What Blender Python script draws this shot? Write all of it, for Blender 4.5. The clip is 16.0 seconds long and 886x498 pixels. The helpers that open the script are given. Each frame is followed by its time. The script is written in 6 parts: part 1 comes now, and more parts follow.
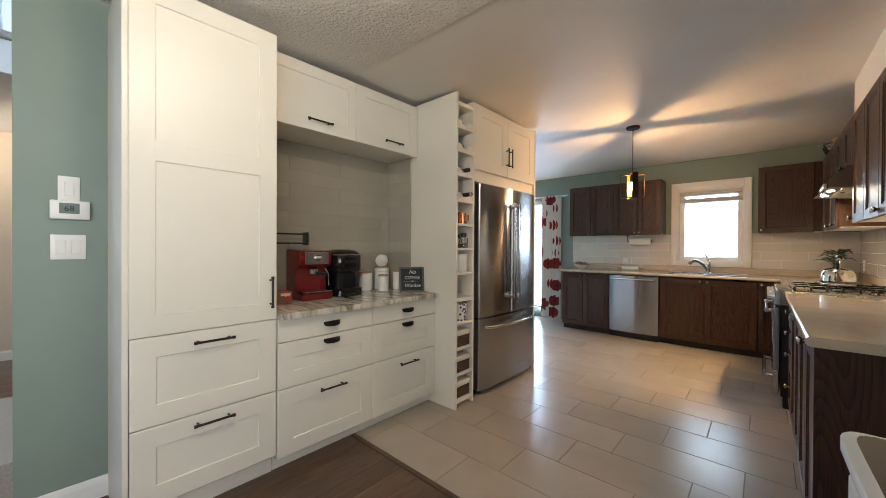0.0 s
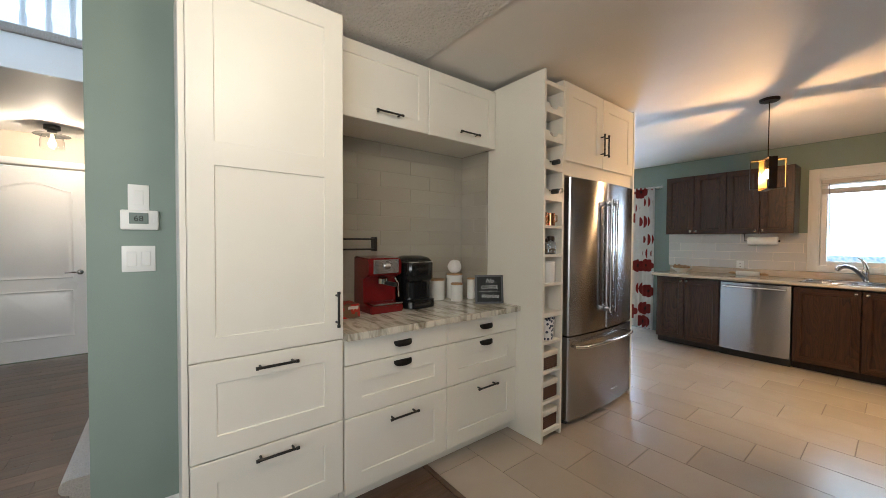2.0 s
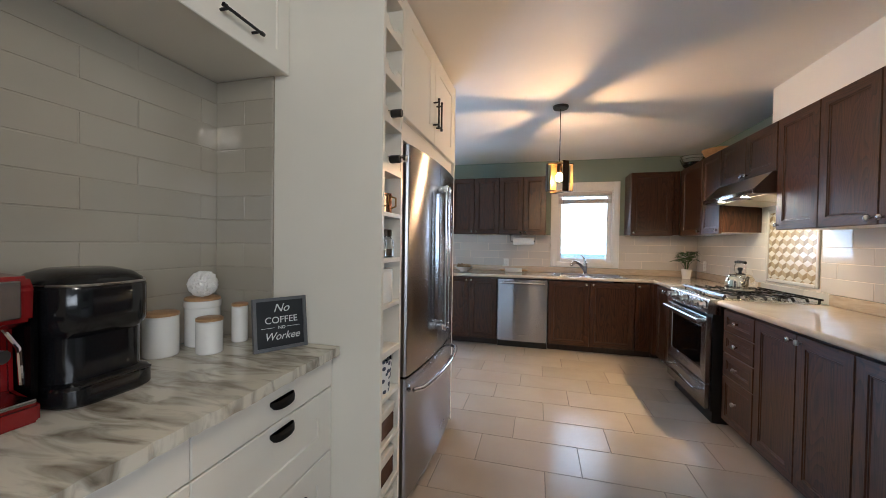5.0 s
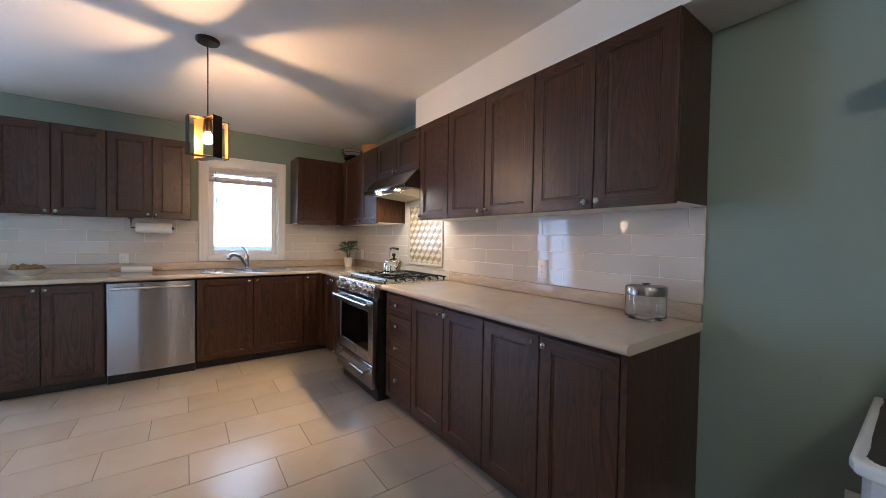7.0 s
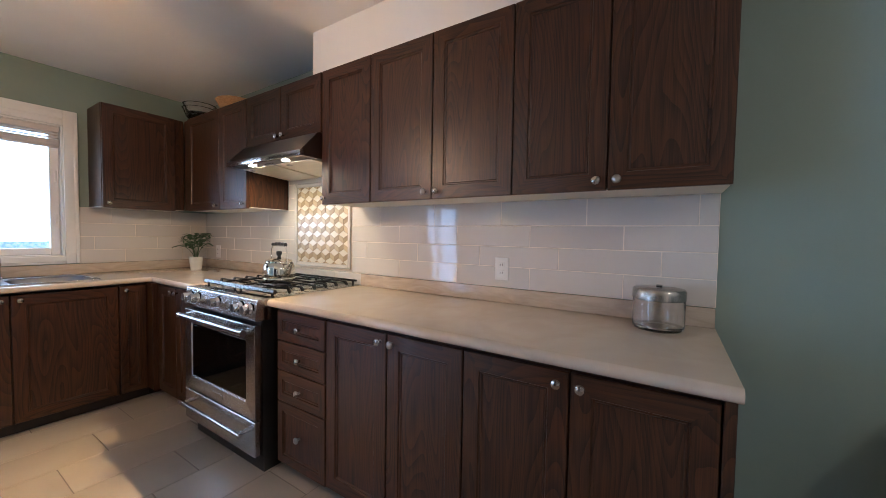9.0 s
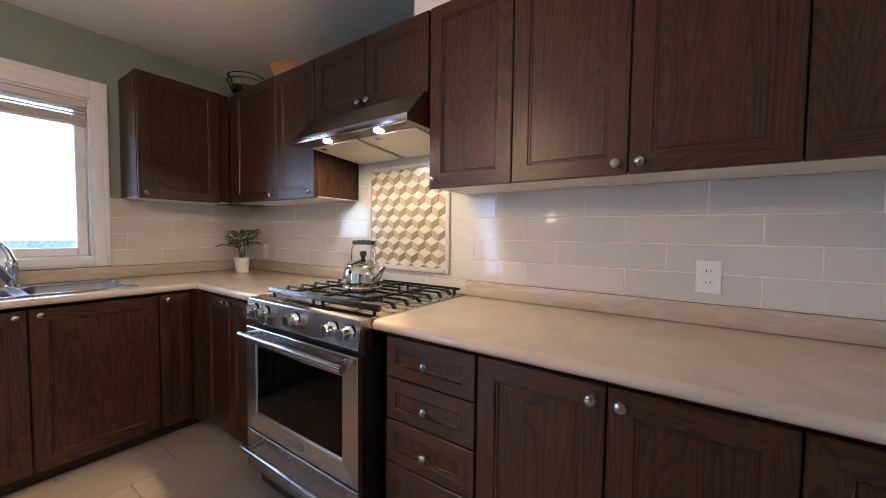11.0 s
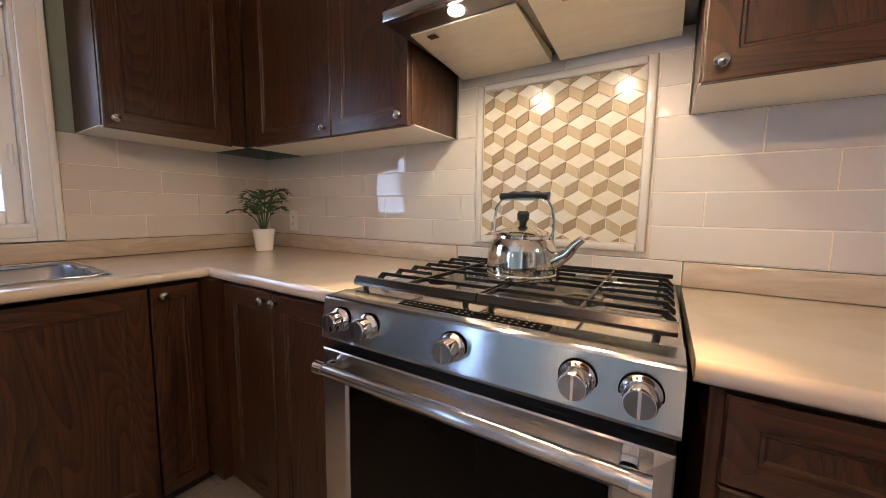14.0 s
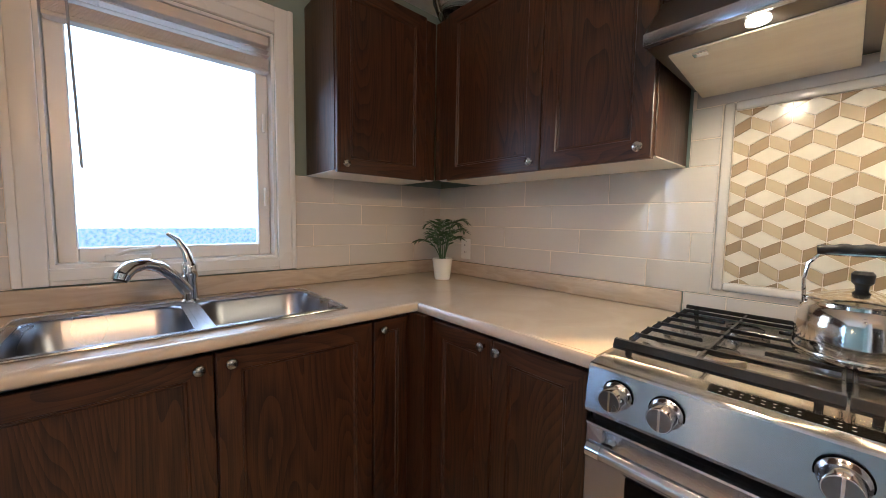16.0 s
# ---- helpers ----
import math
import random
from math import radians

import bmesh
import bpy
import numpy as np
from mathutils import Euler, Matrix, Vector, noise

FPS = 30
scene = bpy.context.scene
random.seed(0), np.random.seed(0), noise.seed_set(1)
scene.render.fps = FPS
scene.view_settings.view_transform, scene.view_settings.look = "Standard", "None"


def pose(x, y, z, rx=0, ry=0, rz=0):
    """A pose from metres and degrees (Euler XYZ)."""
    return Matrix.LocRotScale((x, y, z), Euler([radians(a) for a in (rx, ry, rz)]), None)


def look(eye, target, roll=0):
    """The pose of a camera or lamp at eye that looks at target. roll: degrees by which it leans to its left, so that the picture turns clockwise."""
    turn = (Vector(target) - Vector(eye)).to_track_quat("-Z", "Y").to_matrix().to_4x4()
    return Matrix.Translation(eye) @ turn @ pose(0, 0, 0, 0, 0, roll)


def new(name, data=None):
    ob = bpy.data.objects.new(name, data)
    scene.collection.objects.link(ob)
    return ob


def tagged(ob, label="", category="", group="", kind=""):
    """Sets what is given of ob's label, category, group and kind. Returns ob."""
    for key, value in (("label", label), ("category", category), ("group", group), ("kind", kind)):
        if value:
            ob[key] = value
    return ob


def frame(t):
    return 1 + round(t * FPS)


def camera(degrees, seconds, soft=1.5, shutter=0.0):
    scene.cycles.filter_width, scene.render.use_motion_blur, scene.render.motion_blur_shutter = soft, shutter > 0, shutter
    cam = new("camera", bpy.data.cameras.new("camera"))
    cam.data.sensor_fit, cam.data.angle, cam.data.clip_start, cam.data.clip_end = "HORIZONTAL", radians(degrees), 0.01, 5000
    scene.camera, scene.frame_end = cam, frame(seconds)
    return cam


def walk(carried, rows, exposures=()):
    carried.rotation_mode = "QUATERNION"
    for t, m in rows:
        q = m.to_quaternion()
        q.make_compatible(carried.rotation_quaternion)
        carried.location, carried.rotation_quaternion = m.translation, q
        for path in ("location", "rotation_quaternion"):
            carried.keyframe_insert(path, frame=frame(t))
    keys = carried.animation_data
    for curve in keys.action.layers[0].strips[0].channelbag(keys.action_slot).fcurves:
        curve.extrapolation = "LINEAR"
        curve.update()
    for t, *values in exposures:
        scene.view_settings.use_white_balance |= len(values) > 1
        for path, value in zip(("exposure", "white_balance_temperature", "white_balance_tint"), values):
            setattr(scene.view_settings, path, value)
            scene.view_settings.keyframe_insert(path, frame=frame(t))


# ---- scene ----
cam = camera(102.3, 16.0, 0.8)
PATH = [
    (0, (-0.176, 1.322, 1.22), (-1.514, 2.809, 1.207), 0.3),
    (0.5, (-0.236, 1.311, 1.267), (-1.729, 2.641, 1.244), 0.4),
    (1, (-0.331, 1.324, 1.292), (-1.874, 2.596, 1.255), 0.5),
    (1.5, (-0.393, 1.38, 1.292), (-1.959, 2.624, 1.253), 0.4),
    (2, (-0.493, 1.482, 1.295), (-2.07, 2.71, 1.249), 0.3),
    (2.5, (-0.627, 1.604, 1.289), (-2.211, 2.823, 1.238), 0.3),
    (3, (-0.803, 1.685, 1.278), (-2.382, 2.91, 1.204), 0.3),
    (3.2, (-0.893, 1.716, 1.292), (-2.445, 2.976, 1.215), 0.6),
    (5.5, (-1.312, 2.211, 1.265), (-1.355, 4.211, 1.235), 0.7),
    (6, (-1.313, 2.324, 1.255), (-0.891, 4.278, 1.217), 0.8),
    (6.5, (-1.274, 2.462, 1.259), (-0.476, 4.295, 1.218), 0.8),
    (7, (-1.252, 2.612, 1.238), (-0.079, 4.232, 1.19), 0.9),
    (7.5, (-1.219, 2.78, 1.232), (0.261, 4.123, 1.159), 0.8),
    (8, (-1.183, 2.954, 1.232), (0.468, 4.079, 1.134), 0.8),
    (8.2, (-1.157, 3.029, 1.229), (0.521, 4.114, 1.142), 0.8),
    (10.3, (-1.006, 3.856, 1.233), (0.676, 4.935, 1.166), 0.9),
    (10.5, (-0.991, 3.922, 1.229), (0.68, 5.018, 1.158), 0.9),
    (11, (-0.957, 4.13, 1.207), (0.69, 5.261, 1.119), 0.7),
    (11.5, (-0.902, 4.339, 1.166), (0.732, 5.487, 1.065), 0.8),
    (12, (-0.822, 4.531, 1.134), (0.812, 5.676, 1.0), 0.7),
    (12.5, (-0.742, 4.698, 1.069), (0.89, 5.844, 0.914), 0.7),
    (13, (-0.694, 4.851, 1.054), (0.962, 5.959, 0.874), 0.8),
    (13.5, (-0.701, 4.981, 1.069), (0.989, 6.028, 0.856), 0.9),
    (14, (-0.699, 5.098, 1.114), (0.99, 6.147, 0.902), 0.8),
    (14.5, (-0.689, 5.191, 1.151), (0.967, 6.295, 0.957), 0.9),
    (15, (-0.728, 5.264, 1.188), (0.834, 6.499, 1.001), 1.1),
    (15.5, (-0.78, 5.358, 1.196), (0.651, 6.746, 1.029), 0.9),
    (16, (-0.863, 5.457, 1.205), (0.456, 6.952, 1.049), 0.9),
]
walk(cam, [(t, look(eye, target, roll)) for t, eye, target, roll in PATH],
     [(0.0, 0.12, 5950, 9), (3.2, 0.10, 5850, 9), (5.5, 0.16, 5300, 10), (7.0, 0.12, 5300, 13), (8.2, 0.14, 5250, 13), (10.5, 0.07, 5250, 14), (12.0, 0.04, 5300, 15),
      (13.5, 0.0, 5550, 17), (14.5, 0.0, 5650, 17), (16.0, 0.0, 5300, 13)])

# ---- light and world ----
world = bpy.data.worlds.new("daylight")
scene.world = world
world.use_nodes = True
wn = world.node_tree.nodes
sky = wn.new("ShaderNodeTexSky")
sky.sky_type, sky.sun_disc = "NISHITA", False
sky.sun_elevation, sky.sun_rotation = radians(27), radians(-120)
world.node_tree.links.new(sky.outputs[0], wn["Background"].inputs[0])
wn["Background"].inputs[1].default_value = 0.12


def lamp(name, kind, m, energy, color, size=0.1, size_y=0.0, spot=0.0, spread=math.pi):
    data = bpy.data.lights.new(name, kind)
    data.energy, data.color = energy, color
    if kind == "AREA":
        data.shape, data.size, data.size_y, data.spread = "RECTANGLE", size, size_y or size, spread
    else:
        data.shadow_soft_size = size
        if kind == "SPOT":
            data.spot_size, data.spot_blend = spot, 0.5
    ob = new(name, data)
    ob.matrix_basis = m
    return ob


WARM, COOL = (1.0, 0.56, 0.235), (0.52, 0.72, 1.0)
lamp("patio_daylight", "AREA", look((-3.65, 7.36, 1.1), (-3.2, 0, 1.0)), 68, (0.50, 0.72, 1.0), 1.5, 1.9)
lamp("sconce_glow", "POINT", pose(-4.50, 6.24, 1.53), 9, WARM, 0.03)
lamp("dining_daylight", "AREA", look((0.70, -0.35, 1.7), (-3.0, 1.2, 2.0)), 32, (1.0, 0.95, 0.87), 2.5, 1.2, spread=radians(112))
lamp("hall_daylight", "AREA", look((-4.6, -0.7, 3.9), (-4.6, 3, 2.4)), 125, COOL, 2.0, 1.4)
lamp("pendant_glow", "POINT", pose(-1.14, 5.166, 1.814), 31, WARM, 0.014)
lamp("dining_glow", "POINT", pose(-1.00, 1.80, 2.26), 23, (1.0, 0.86, 0.66), 0.15)
lamp("hall_glow", "POINT", pose(-5.55, 0.62, 2.2), 18, (1.0, 0.80, 0.58), 0.03)
for hy in (5.62, 5.27):
    lamp("hood_glow", "SPOT", look((0.185, hy, 1.636), (0.150, hy, 0.4)), 10, (1.0, 0.77, 0.43), 0.022, spot=radians(179))
    lamp("hood_beam", "SPOT", look((0.183, hy, 1.634), (-0.82, hy, 0.0)), 66, (1.0, 0.60, 0.23), 0.007, spot=radians(63))


# ---- materials ----
def nodes_of(name):
    m = bpy.data.materials.new(name)
    m.use_nodes = True
    return m, m.node_tree.nodes, m.node_tree.links, m.node_tree.nodes["Principled BSDF"]


def material(name, a, b=None, rough=0.5, metal=0.0, scale=6.0, stretch=(1, 1, 1), bump=0.0, bscale=None, vary=0.0,
             coat=0.0, glass=0.0, bdist=0.004, rough_var=0.08, detail=6.0, lo=0.3, hi=0.7, distort=0.0, spec=0.5, emit=0.0, sheen=0.0):
    m, n, l, p = nodes_of(name)
    b = b or tuple(c * 0.86 for c in a)
    tc = n.new("ShaderNodeTexCoord")
    mp = n.new("ShaderNodeMapping")
    mp.inputs["Scale"].default_value = stretch
    info = n.new("ShaderNodeObjectInfo")
    shift = n.new("ShaderNodeVectorMath")
    shift.operation = "MULTIPLY_ADD"
    shift.inputs[1].default_value = (7, 7, 7) if vary else (0, 0, 0)
    l.new(info.outputs["Random"], shift.inputs[0])
    l.new(tc.outputs["Object"], shift.inputs[2])
    l.new(shift.outputs[0], mp.inputs[0])
    t = n.new("ShaderNodeTexNoise")
    t.inputs["Scale"].default_value, t.inputs["Detail"].default_value, t.inputs["Distortion"].default_value = scale, detail, distort
    l.new(mp.outputs[0], t.inputs["Vector"])
    r = n.new("ShaderNodeValToRGB")
    r.color_ramp.elements[0].position, r.color_ramp.elements[1].position = lo, hi
    r.color_ramp.elements[0].color, r.color_ramp.elements[1].color = (*a, 1), (*b, 1)
    l.new(t.outputs[0], r.inputs[0])
    out = r.outputs[0]
    if vary:
        h = n.new("ShaderNodeHueSaturation")
        mr = n.new("ShaderNodeMapRange")
        mr.inputs[3].default_value, mr.inputs[4].default_value = 1 - vary, 1 + vary
        l.new(info.outputs["Random"], mr.inputs[0])
        l.new(mr.outputs[0], h.inputs["Value"])
        l.new(out, h.inputs["Color"])
        out = h.outputs[0]
    l.new(out, p.inputs["Base Color"])
    big = n.new("ShaderNodeTexNoise")
    big.inputs["Scale"].default_value, big.inputs["Detail"].default_value = 2.3, 3
    l.new(tc.outputs["Object"], big.inputs["Vector"])
    rr = n.new("ShaderNodeMapRange")
    rr.inputs[3].default_value, rr.inputs[4].default_value = max(rough - rough_var, 0.02), min(rough + rough_var, 1)
    l.new(big.outputs[0], rr.inputs[0])
    l.new(rr.outputs[0], p.inputs["Roughness"])
    p.inputs["Metallic"].default_value, p.inputs["Coat Weight"].default_value = metal, coat
    p.inputs["Transmission Weight"].default_value, p.inputs["Specular IOR Level"].default_value = glass, spec
    p.inputs["Sheen Weight"].default_value = sheen
    if emit:
        p.inputs["Emission Color"].default_value, p.inputs["Emission Strength"].default_value = (*a, 1), emit
    if bump:
        bt = n.new("ShaderNodeTexNoise")
        bt.inputs["Scale"].default_value, bt.inputs["Detail"].default_value = bscale or scale, 4
        l.new(mp.outputs[0], bt.inputs["Vector"])
        bp = n.new("ShaderNodeBump")
        bp.inputs["Strength"].default_value, bp.inputs["Distance"].default_value = bump, bdist
        l.new(bt.outputs[0], bp.inputs["Height"])
        l.new(bp.outputs[0], p.inputs["Normal"])
    return m


def oak_material(name, along, dark, light):
    """Stained oak: nested cathedral rings, fine dark pores along the grain, each board cut from another place."""
    m, n, l, p = nodes_of(name)
    tc, info, shift = n.new("ShaderNodeTexCoord"), n.new("ShaderNodeObjectInfo"), n.new("ShaderNodeVectorMath")
    shift.operation = "MULTIPLY_ADD"
    shift.inputs[1].default_value = (13, 9, 5)
    l.new(info.outputs["Random"], shift.inputs[0])
    l.new(tc.outputs["Object"], shift.inputs[2])

    def stretched(k):
        mp = n.new("ShaderNodeMapping")
        mp.inputs["Scale"].default_value = (1, 1, k) if along == "z" else (k, k, 1)
        l.new(shift.outputs[0], mp.inputs[0])
        return mp.outputs[0]

    def noise(vector, scale, detail, distort=0.0):
        t = n.new("ShaderNodeTexNoise")
        t.inputs["Scale"].default_value, t.inputs["Detail"].default_value, t.inputs["Distortion"].default_value = scale, detail, distort
        l.new(vector, t.inputs["Vector"])
        return t.outputs[0]

    def math_node(op, a, b, c=0.0):
        t = n.new("ShaderNodeMath")
        t.operation = op
        for i, v in enumerate((a, b, c)):
            if isinstance(v, float):
                t.inputs[i].default_value = v
            else:
                l.new(v, t.inputs[i])
        return t.outputs[0]

    figure = noise(stretched(0.15), 5.4, 1.2, 0.2)
    ring = math_node("FRACT", math_node("MULTIPLY", figure, 34.0), 0.0)
    ring = math_node("POWER", ring, 1.8)
    pores = noise(stretched(0.022), 330.0, 2.0)
    fibre = noise(stretched(0.05), 60.0, 4.0)
    tone = math_node("MULTIPLY_ADD", ring, 0.21, math_node("MULTIPLY_ADD", pores, 0.42, math_node("MULTIPLY", fibre, 0.40)))
    r = n.new("ShaderNodeValToRGB")
    r.color_ramp.elements[0].position, r.color_ramp.elements[1].position = 0.36, 0.68
    r.color_ramp.elements[0].color, r.color_ramp.elements[1].color = (*light, 1), (*dark, 1)
    l.new(tone, r.inputs[0])
    l.new(r.outputs[0], p.inputs["Base Color"])
    l.new(math_node("MULTIPLY_ADD", pores, 0.16, 0.29), p.inputs["Roughness"])
    p.inputs["Specular IOR Level"].default_value = 0.44
    bp = n.new("ShaderNodeBump")
    bp.inputs["Strength"].default_value, bp.inputs["Distance"].default_value = 0.10, 0.0015
    bp.invert = True
    l.new(tone, bp.inputs["Height"])
    l.new(bp.outputs[0], p.inputs["Normal"])
    return m


def glow_material(name, color, strength):
    m, n, l, p = nodes_of(name)
    p.inputs["Base Color"].default_value = (*color, 1)
    p.inputs["Emission Color"].default_value, p.inputs["Emission Strength"].default_value = (*color, 1), strength
    return m


def glass_material(name, tint=(1, 1, 1), rough=0.0):
    m, n, l, p = nodes_of(name)
    p.inputs["Base Color"].default_value = (*tint, 1)
    p.inputs["Roughness"].default_value, p.inputs["Transmission Weight"].default_value, p.inputs["IOR"].default_value = rough, 1, 1.45
    return m


def brushed_material(name, color, rough, along):
    m, n, l, p = nodes_of(name)
    tc, mp, t = n.new("ShaderNodeTexCoord"), n.new("ShaderNodeMapping"), n.new("ShaderNodeTexNoise")
    mp.inputs["Scale"].default_value = {"z": (3, 3, 260), "h": (3, 3, 260)}[along]
    t.inputs["Scale"].default_value, t.inputs["Detail"].default_value = 1, 3
    l.new(tc.outputs["Object"], mp.inputs[0])
    l.new(mp.outputs[0], t.inputs["Vector"])
    rr = n.new("ShaderNodeMapRange")
    rr.inputs[3].default_value, rr.inputs[4].default_value = rough - 0.02, rough + 0.02
    l.new(t.outputs[0], rr.inputs[0])
    l.new(rr.outputs[0], p.inputs["Roughness"])
    bp = n.new("ShaderNodeBump")
    bp.inputs["Strength"].default_value, bp.inputs["Distance"].default_value = 0.012, 0.001
    l.new(t.outputs[0], bp.inputs["Height"])
    l.new(bp.outputs[0], p.inputs["Normal"])
    p.inputs["Base Color"].default_value, p.inputs["Metallic"].default_value = (*color, 1), 1
    tg = n.new("ShaderNodeTangent")
    tg.direction_type, tg.axis = "RADIAL", "Z"
    l.new(tg.outputs[0], p.inputs["Tangent"])
    p.inputs["Anisotropic"].default_value, p.inputs["Anisotropic Rotation"].default_value = 1.0, 0.25
    return m


OAK = oak_material("dark_oak", "z", (0.0120, 0.0046, 0.0024), (0.067, 0.0248, 0.0095))
OAK_H = oak_material("dark_oak_rail", "h", (0.0120, 0.0046, 0.0024), (0.067, 0.0248, 0.0095))
OAK_DARK = material("oak_plinth", (0.018, 0.009, 0.006), (0.035, 0.017, 0.010), 0.5, scale=30, stretch=(1, 1, 0.1))
WHITE_CAB = material("white_lacquer", (0.81, 0.775, 0.690), (0.78, 0.745, 0.660), 0.38, scale=3, bump=0.02, bscale=90, rough_var=0.04)
CREAM = material("melamine", (0.78, 0.74, 0.66), (0.74, 0.70, 0.62), 0.45, scale=5)
SAGE = material("sage_paint", (0.243, 0.302, 0.262), (0.229, 0.285, 0.247), 0.6, scale=4, bump=0.12, bscale=220, rough_var=0.05)
BEIGE = material("beige_paint", (0.72, 0.62, 0.50), (0.70, 0.60, 0.48), 0.6, scale=4, bump=0.1, bscale=220)
PAINT = material("white_paint", (0.82, 0.80, 0.76), (0.79, 0.77, 0.73), 0.55, scale=3, bump=0.06, bscale=150)
CEIL = material("ceiling_paint", (0.80, 0.775, 0.74), (0.77, 0.745, 0.71), 0.6, scale=3, bump=0.08, bscale=120)
STIPPLE = material("stipple_ceiling", (0.80, 0.775, 0.74), (0.74, 0.715, 0.68), 0.85, scale=60, bump=1.0, bscale=62, bdist=0.03)
TRIM = material("trim_gloss", (0.84, 0.83, 0.81), (0.81, 0.80, 0.78), 0.3, scale=3)
TILE = material("wall_tile_glaze", (0.655, 0.61, 0.565), (0.625, 0.58, 0.535), 0.035, scale=2, vary=0.05, bump=0.012, bscale=9, rough_var=0.012, spec=0.55)
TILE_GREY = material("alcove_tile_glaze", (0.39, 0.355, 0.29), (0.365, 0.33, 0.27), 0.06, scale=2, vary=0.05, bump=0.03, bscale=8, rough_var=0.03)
GROUT = material("grout", (0.86, 0.77, 0.66), (0.80, 0.71, 0.60), 0.8, scale=60, bump=0.3)
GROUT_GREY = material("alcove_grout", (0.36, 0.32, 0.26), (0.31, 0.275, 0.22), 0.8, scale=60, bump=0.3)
FLOOR_TILE = material("floor_porcelain", (0.41, 0.355, 0.30), (0.375, 0.322, 0.272), 0.25, scale=3.5, vary=0.06, bump=0.05, bscale=30, rough_var=0.05, distort=0.6)
FLOOR_GROUT = material("floor_grout", (0.19, 0.16, 0.135), (0.15, 0.125, 0.105), 0.9, scale=50)
PLANK = material("dark_hardwood", (0.135, 0.082, 0.054), (0.078, 0.045, 0.030), 0.3, scale=5, stretch=(9, 1, 1), vary=0.25, bump=0.06, bscale=40, distort=0.8)
LAMINATE = material("streaked_laminate", (0.58, 0.49, 0.39), (0.52, 0.432, 0.34), 0.11, scale=5, stretch=(1, 1, 1), bump=0.008, bscale=60, rough_var=0.03, distort=1.5)
STONE_TRIM = material("backsplash_laminate", (0.58, 0.485, 0.385), (0.46, 0.37, 0.285), 0.16, scale=7, stretch=(1, 1, 5), distort=1.0)
MARBLE_BASE = ((0.66, 0.62, 0.52), (0.17, 0.14, 0.10))
MARBLE = material("fantasy_marble", MARBLE_BASE[0], MARBLE_BASE[1], 0.14, scale=4, stretch=(1.4, 5.2, 2), lo=0.44, hi=0.74, distort=0.9, detail=9, rough_var=0.04)
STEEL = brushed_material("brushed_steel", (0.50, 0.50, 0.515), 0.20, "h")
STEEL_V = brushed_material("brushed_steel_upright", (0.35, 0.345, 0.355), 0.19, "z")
SINK_STEEL = material("sink_steel", (0.34, 0.35, 0.385), (0.30, 0.31, 0.345), 0.28, 1.0, scale=4, stretch=(1, 6, 1))
STEEL_DARK = brushed_material("steel_hood", (0.24, 0.21, 0.19), 0.3, "h")
KNOB_FACE = material("turned_steel", (0.24, 0.24, 0.25), (0.19, 0.19, 0.20), 0.3, 1.0, scale=40)
CHROME = material("chrome", (0.80, 0.80, 0.80), (0.78, 0.78, 0.78), 0.07, 1.0, rough_var=0.03)
NICKEL = material("satin_nickel", (0.40, 0.38, 0.355), (0.36, 0.34, 0.32), 0.27, 1.0)
BLACK = material("black_metal", (0.016, 0.014, 0.013), (0.024, 0.021, 0.019), 0.4, 0.2)
BLACK_GLOSS = material("black_gloss", (0.002, 0.002, 0.002), (0.003, 0.003, 0.003), 0.05, rough_var=0.02, spec=0.06)
BLACK_PLASTIC = material("black_plastic", (0.014, 0.014, 0.015), (0.02, 0.02, 0.02), 0.3)
IRON = material("cast_iron", (0.009, 0.009, 0.010), (0.014, 0.013, 0.013), 0.20, 0.0, scale=40, bump=0.03, rough_var=0.04, spec=0.55)
TRAY = material("satin_tray", (0.60, 0.57, 0.52), (0.54, 0.51, 0.46), 0.20, 0.95, scale=3, stretch=(8, 1, 1))
KETTLE = material("satin_kettle", (0.80, 0.76, 0.68), (0.77, 0.73, 0.65), 0.11, 1.0, scale=4, rough_var=0.04)
BRONZE = material("dark_bronze", (0.05, 0.035, 0.025), (0.03, 0.022, 0.017), 0.35, 0.8)
BRASS = material("brass_inside", (0.34, 0.21, 0.07), (0.28, 0.17, 0.055), 0.3, 0.9)
GLASS = glass_material("clear_glass")
PANE = glass_material("window_glass")
AMBER = glass_material("orange_glass", (0.85, 0.18, 0.03), 0.05)
CERAMIC = material("white_ceramic", (0.80, 0.78, 0.74), (0.76, 0.74, 0.70), 0.22)
PLASTIC = material("white_plastic", (0.80, 0.79, 0.76), (0.77, 0.76, 0.73), 0.35)
RED = material("red_lacquer", (0.18, 0.008, 0.009), (0.14, 0.006, 0.007), 0.18, coat=0.5)
BAMBOO = material("bamboo", (0.46, 0.28, 0.13), (0.36, 0.20, 0.09), 0.45, scale=14, stretch=(1, 8, 1))
WICKER = material("wicker", (0.10, 0.035, 0.016), (0.045, 0.016, 0.009), 0.6, scale=50, stretch=(1, 1, 3), bump=0.7)
WICKER_LIGHT = material("light_wicker", (0.55, 0.30, 0.12), (0.35, 0.17, 0.06), 0.55, scale=60, stretch=(1, 1, 3), bump=0.7)
LINEN = material("linen", (0.74, 0.71, 0.64), (0.66, 0.62, 0.55), 0.9, scale=90, bump=0.4)
PAPER = material("paper", (0.82, 0.80, 0.77), (0.78, 0.76, 0.73), 0.9, scale=60, bump=0.15)
LEAF = material("palm_leaf", (0.030, 0.075, 0.028), (0.055, 0.115, 0.040), 0.45, scale=20, vary=0.2)
SOIL = material("soil", (0.035, 0.024, 0.017), (0.02, 0.014, 0.01), 0.95, scale=60, bump=0.6)
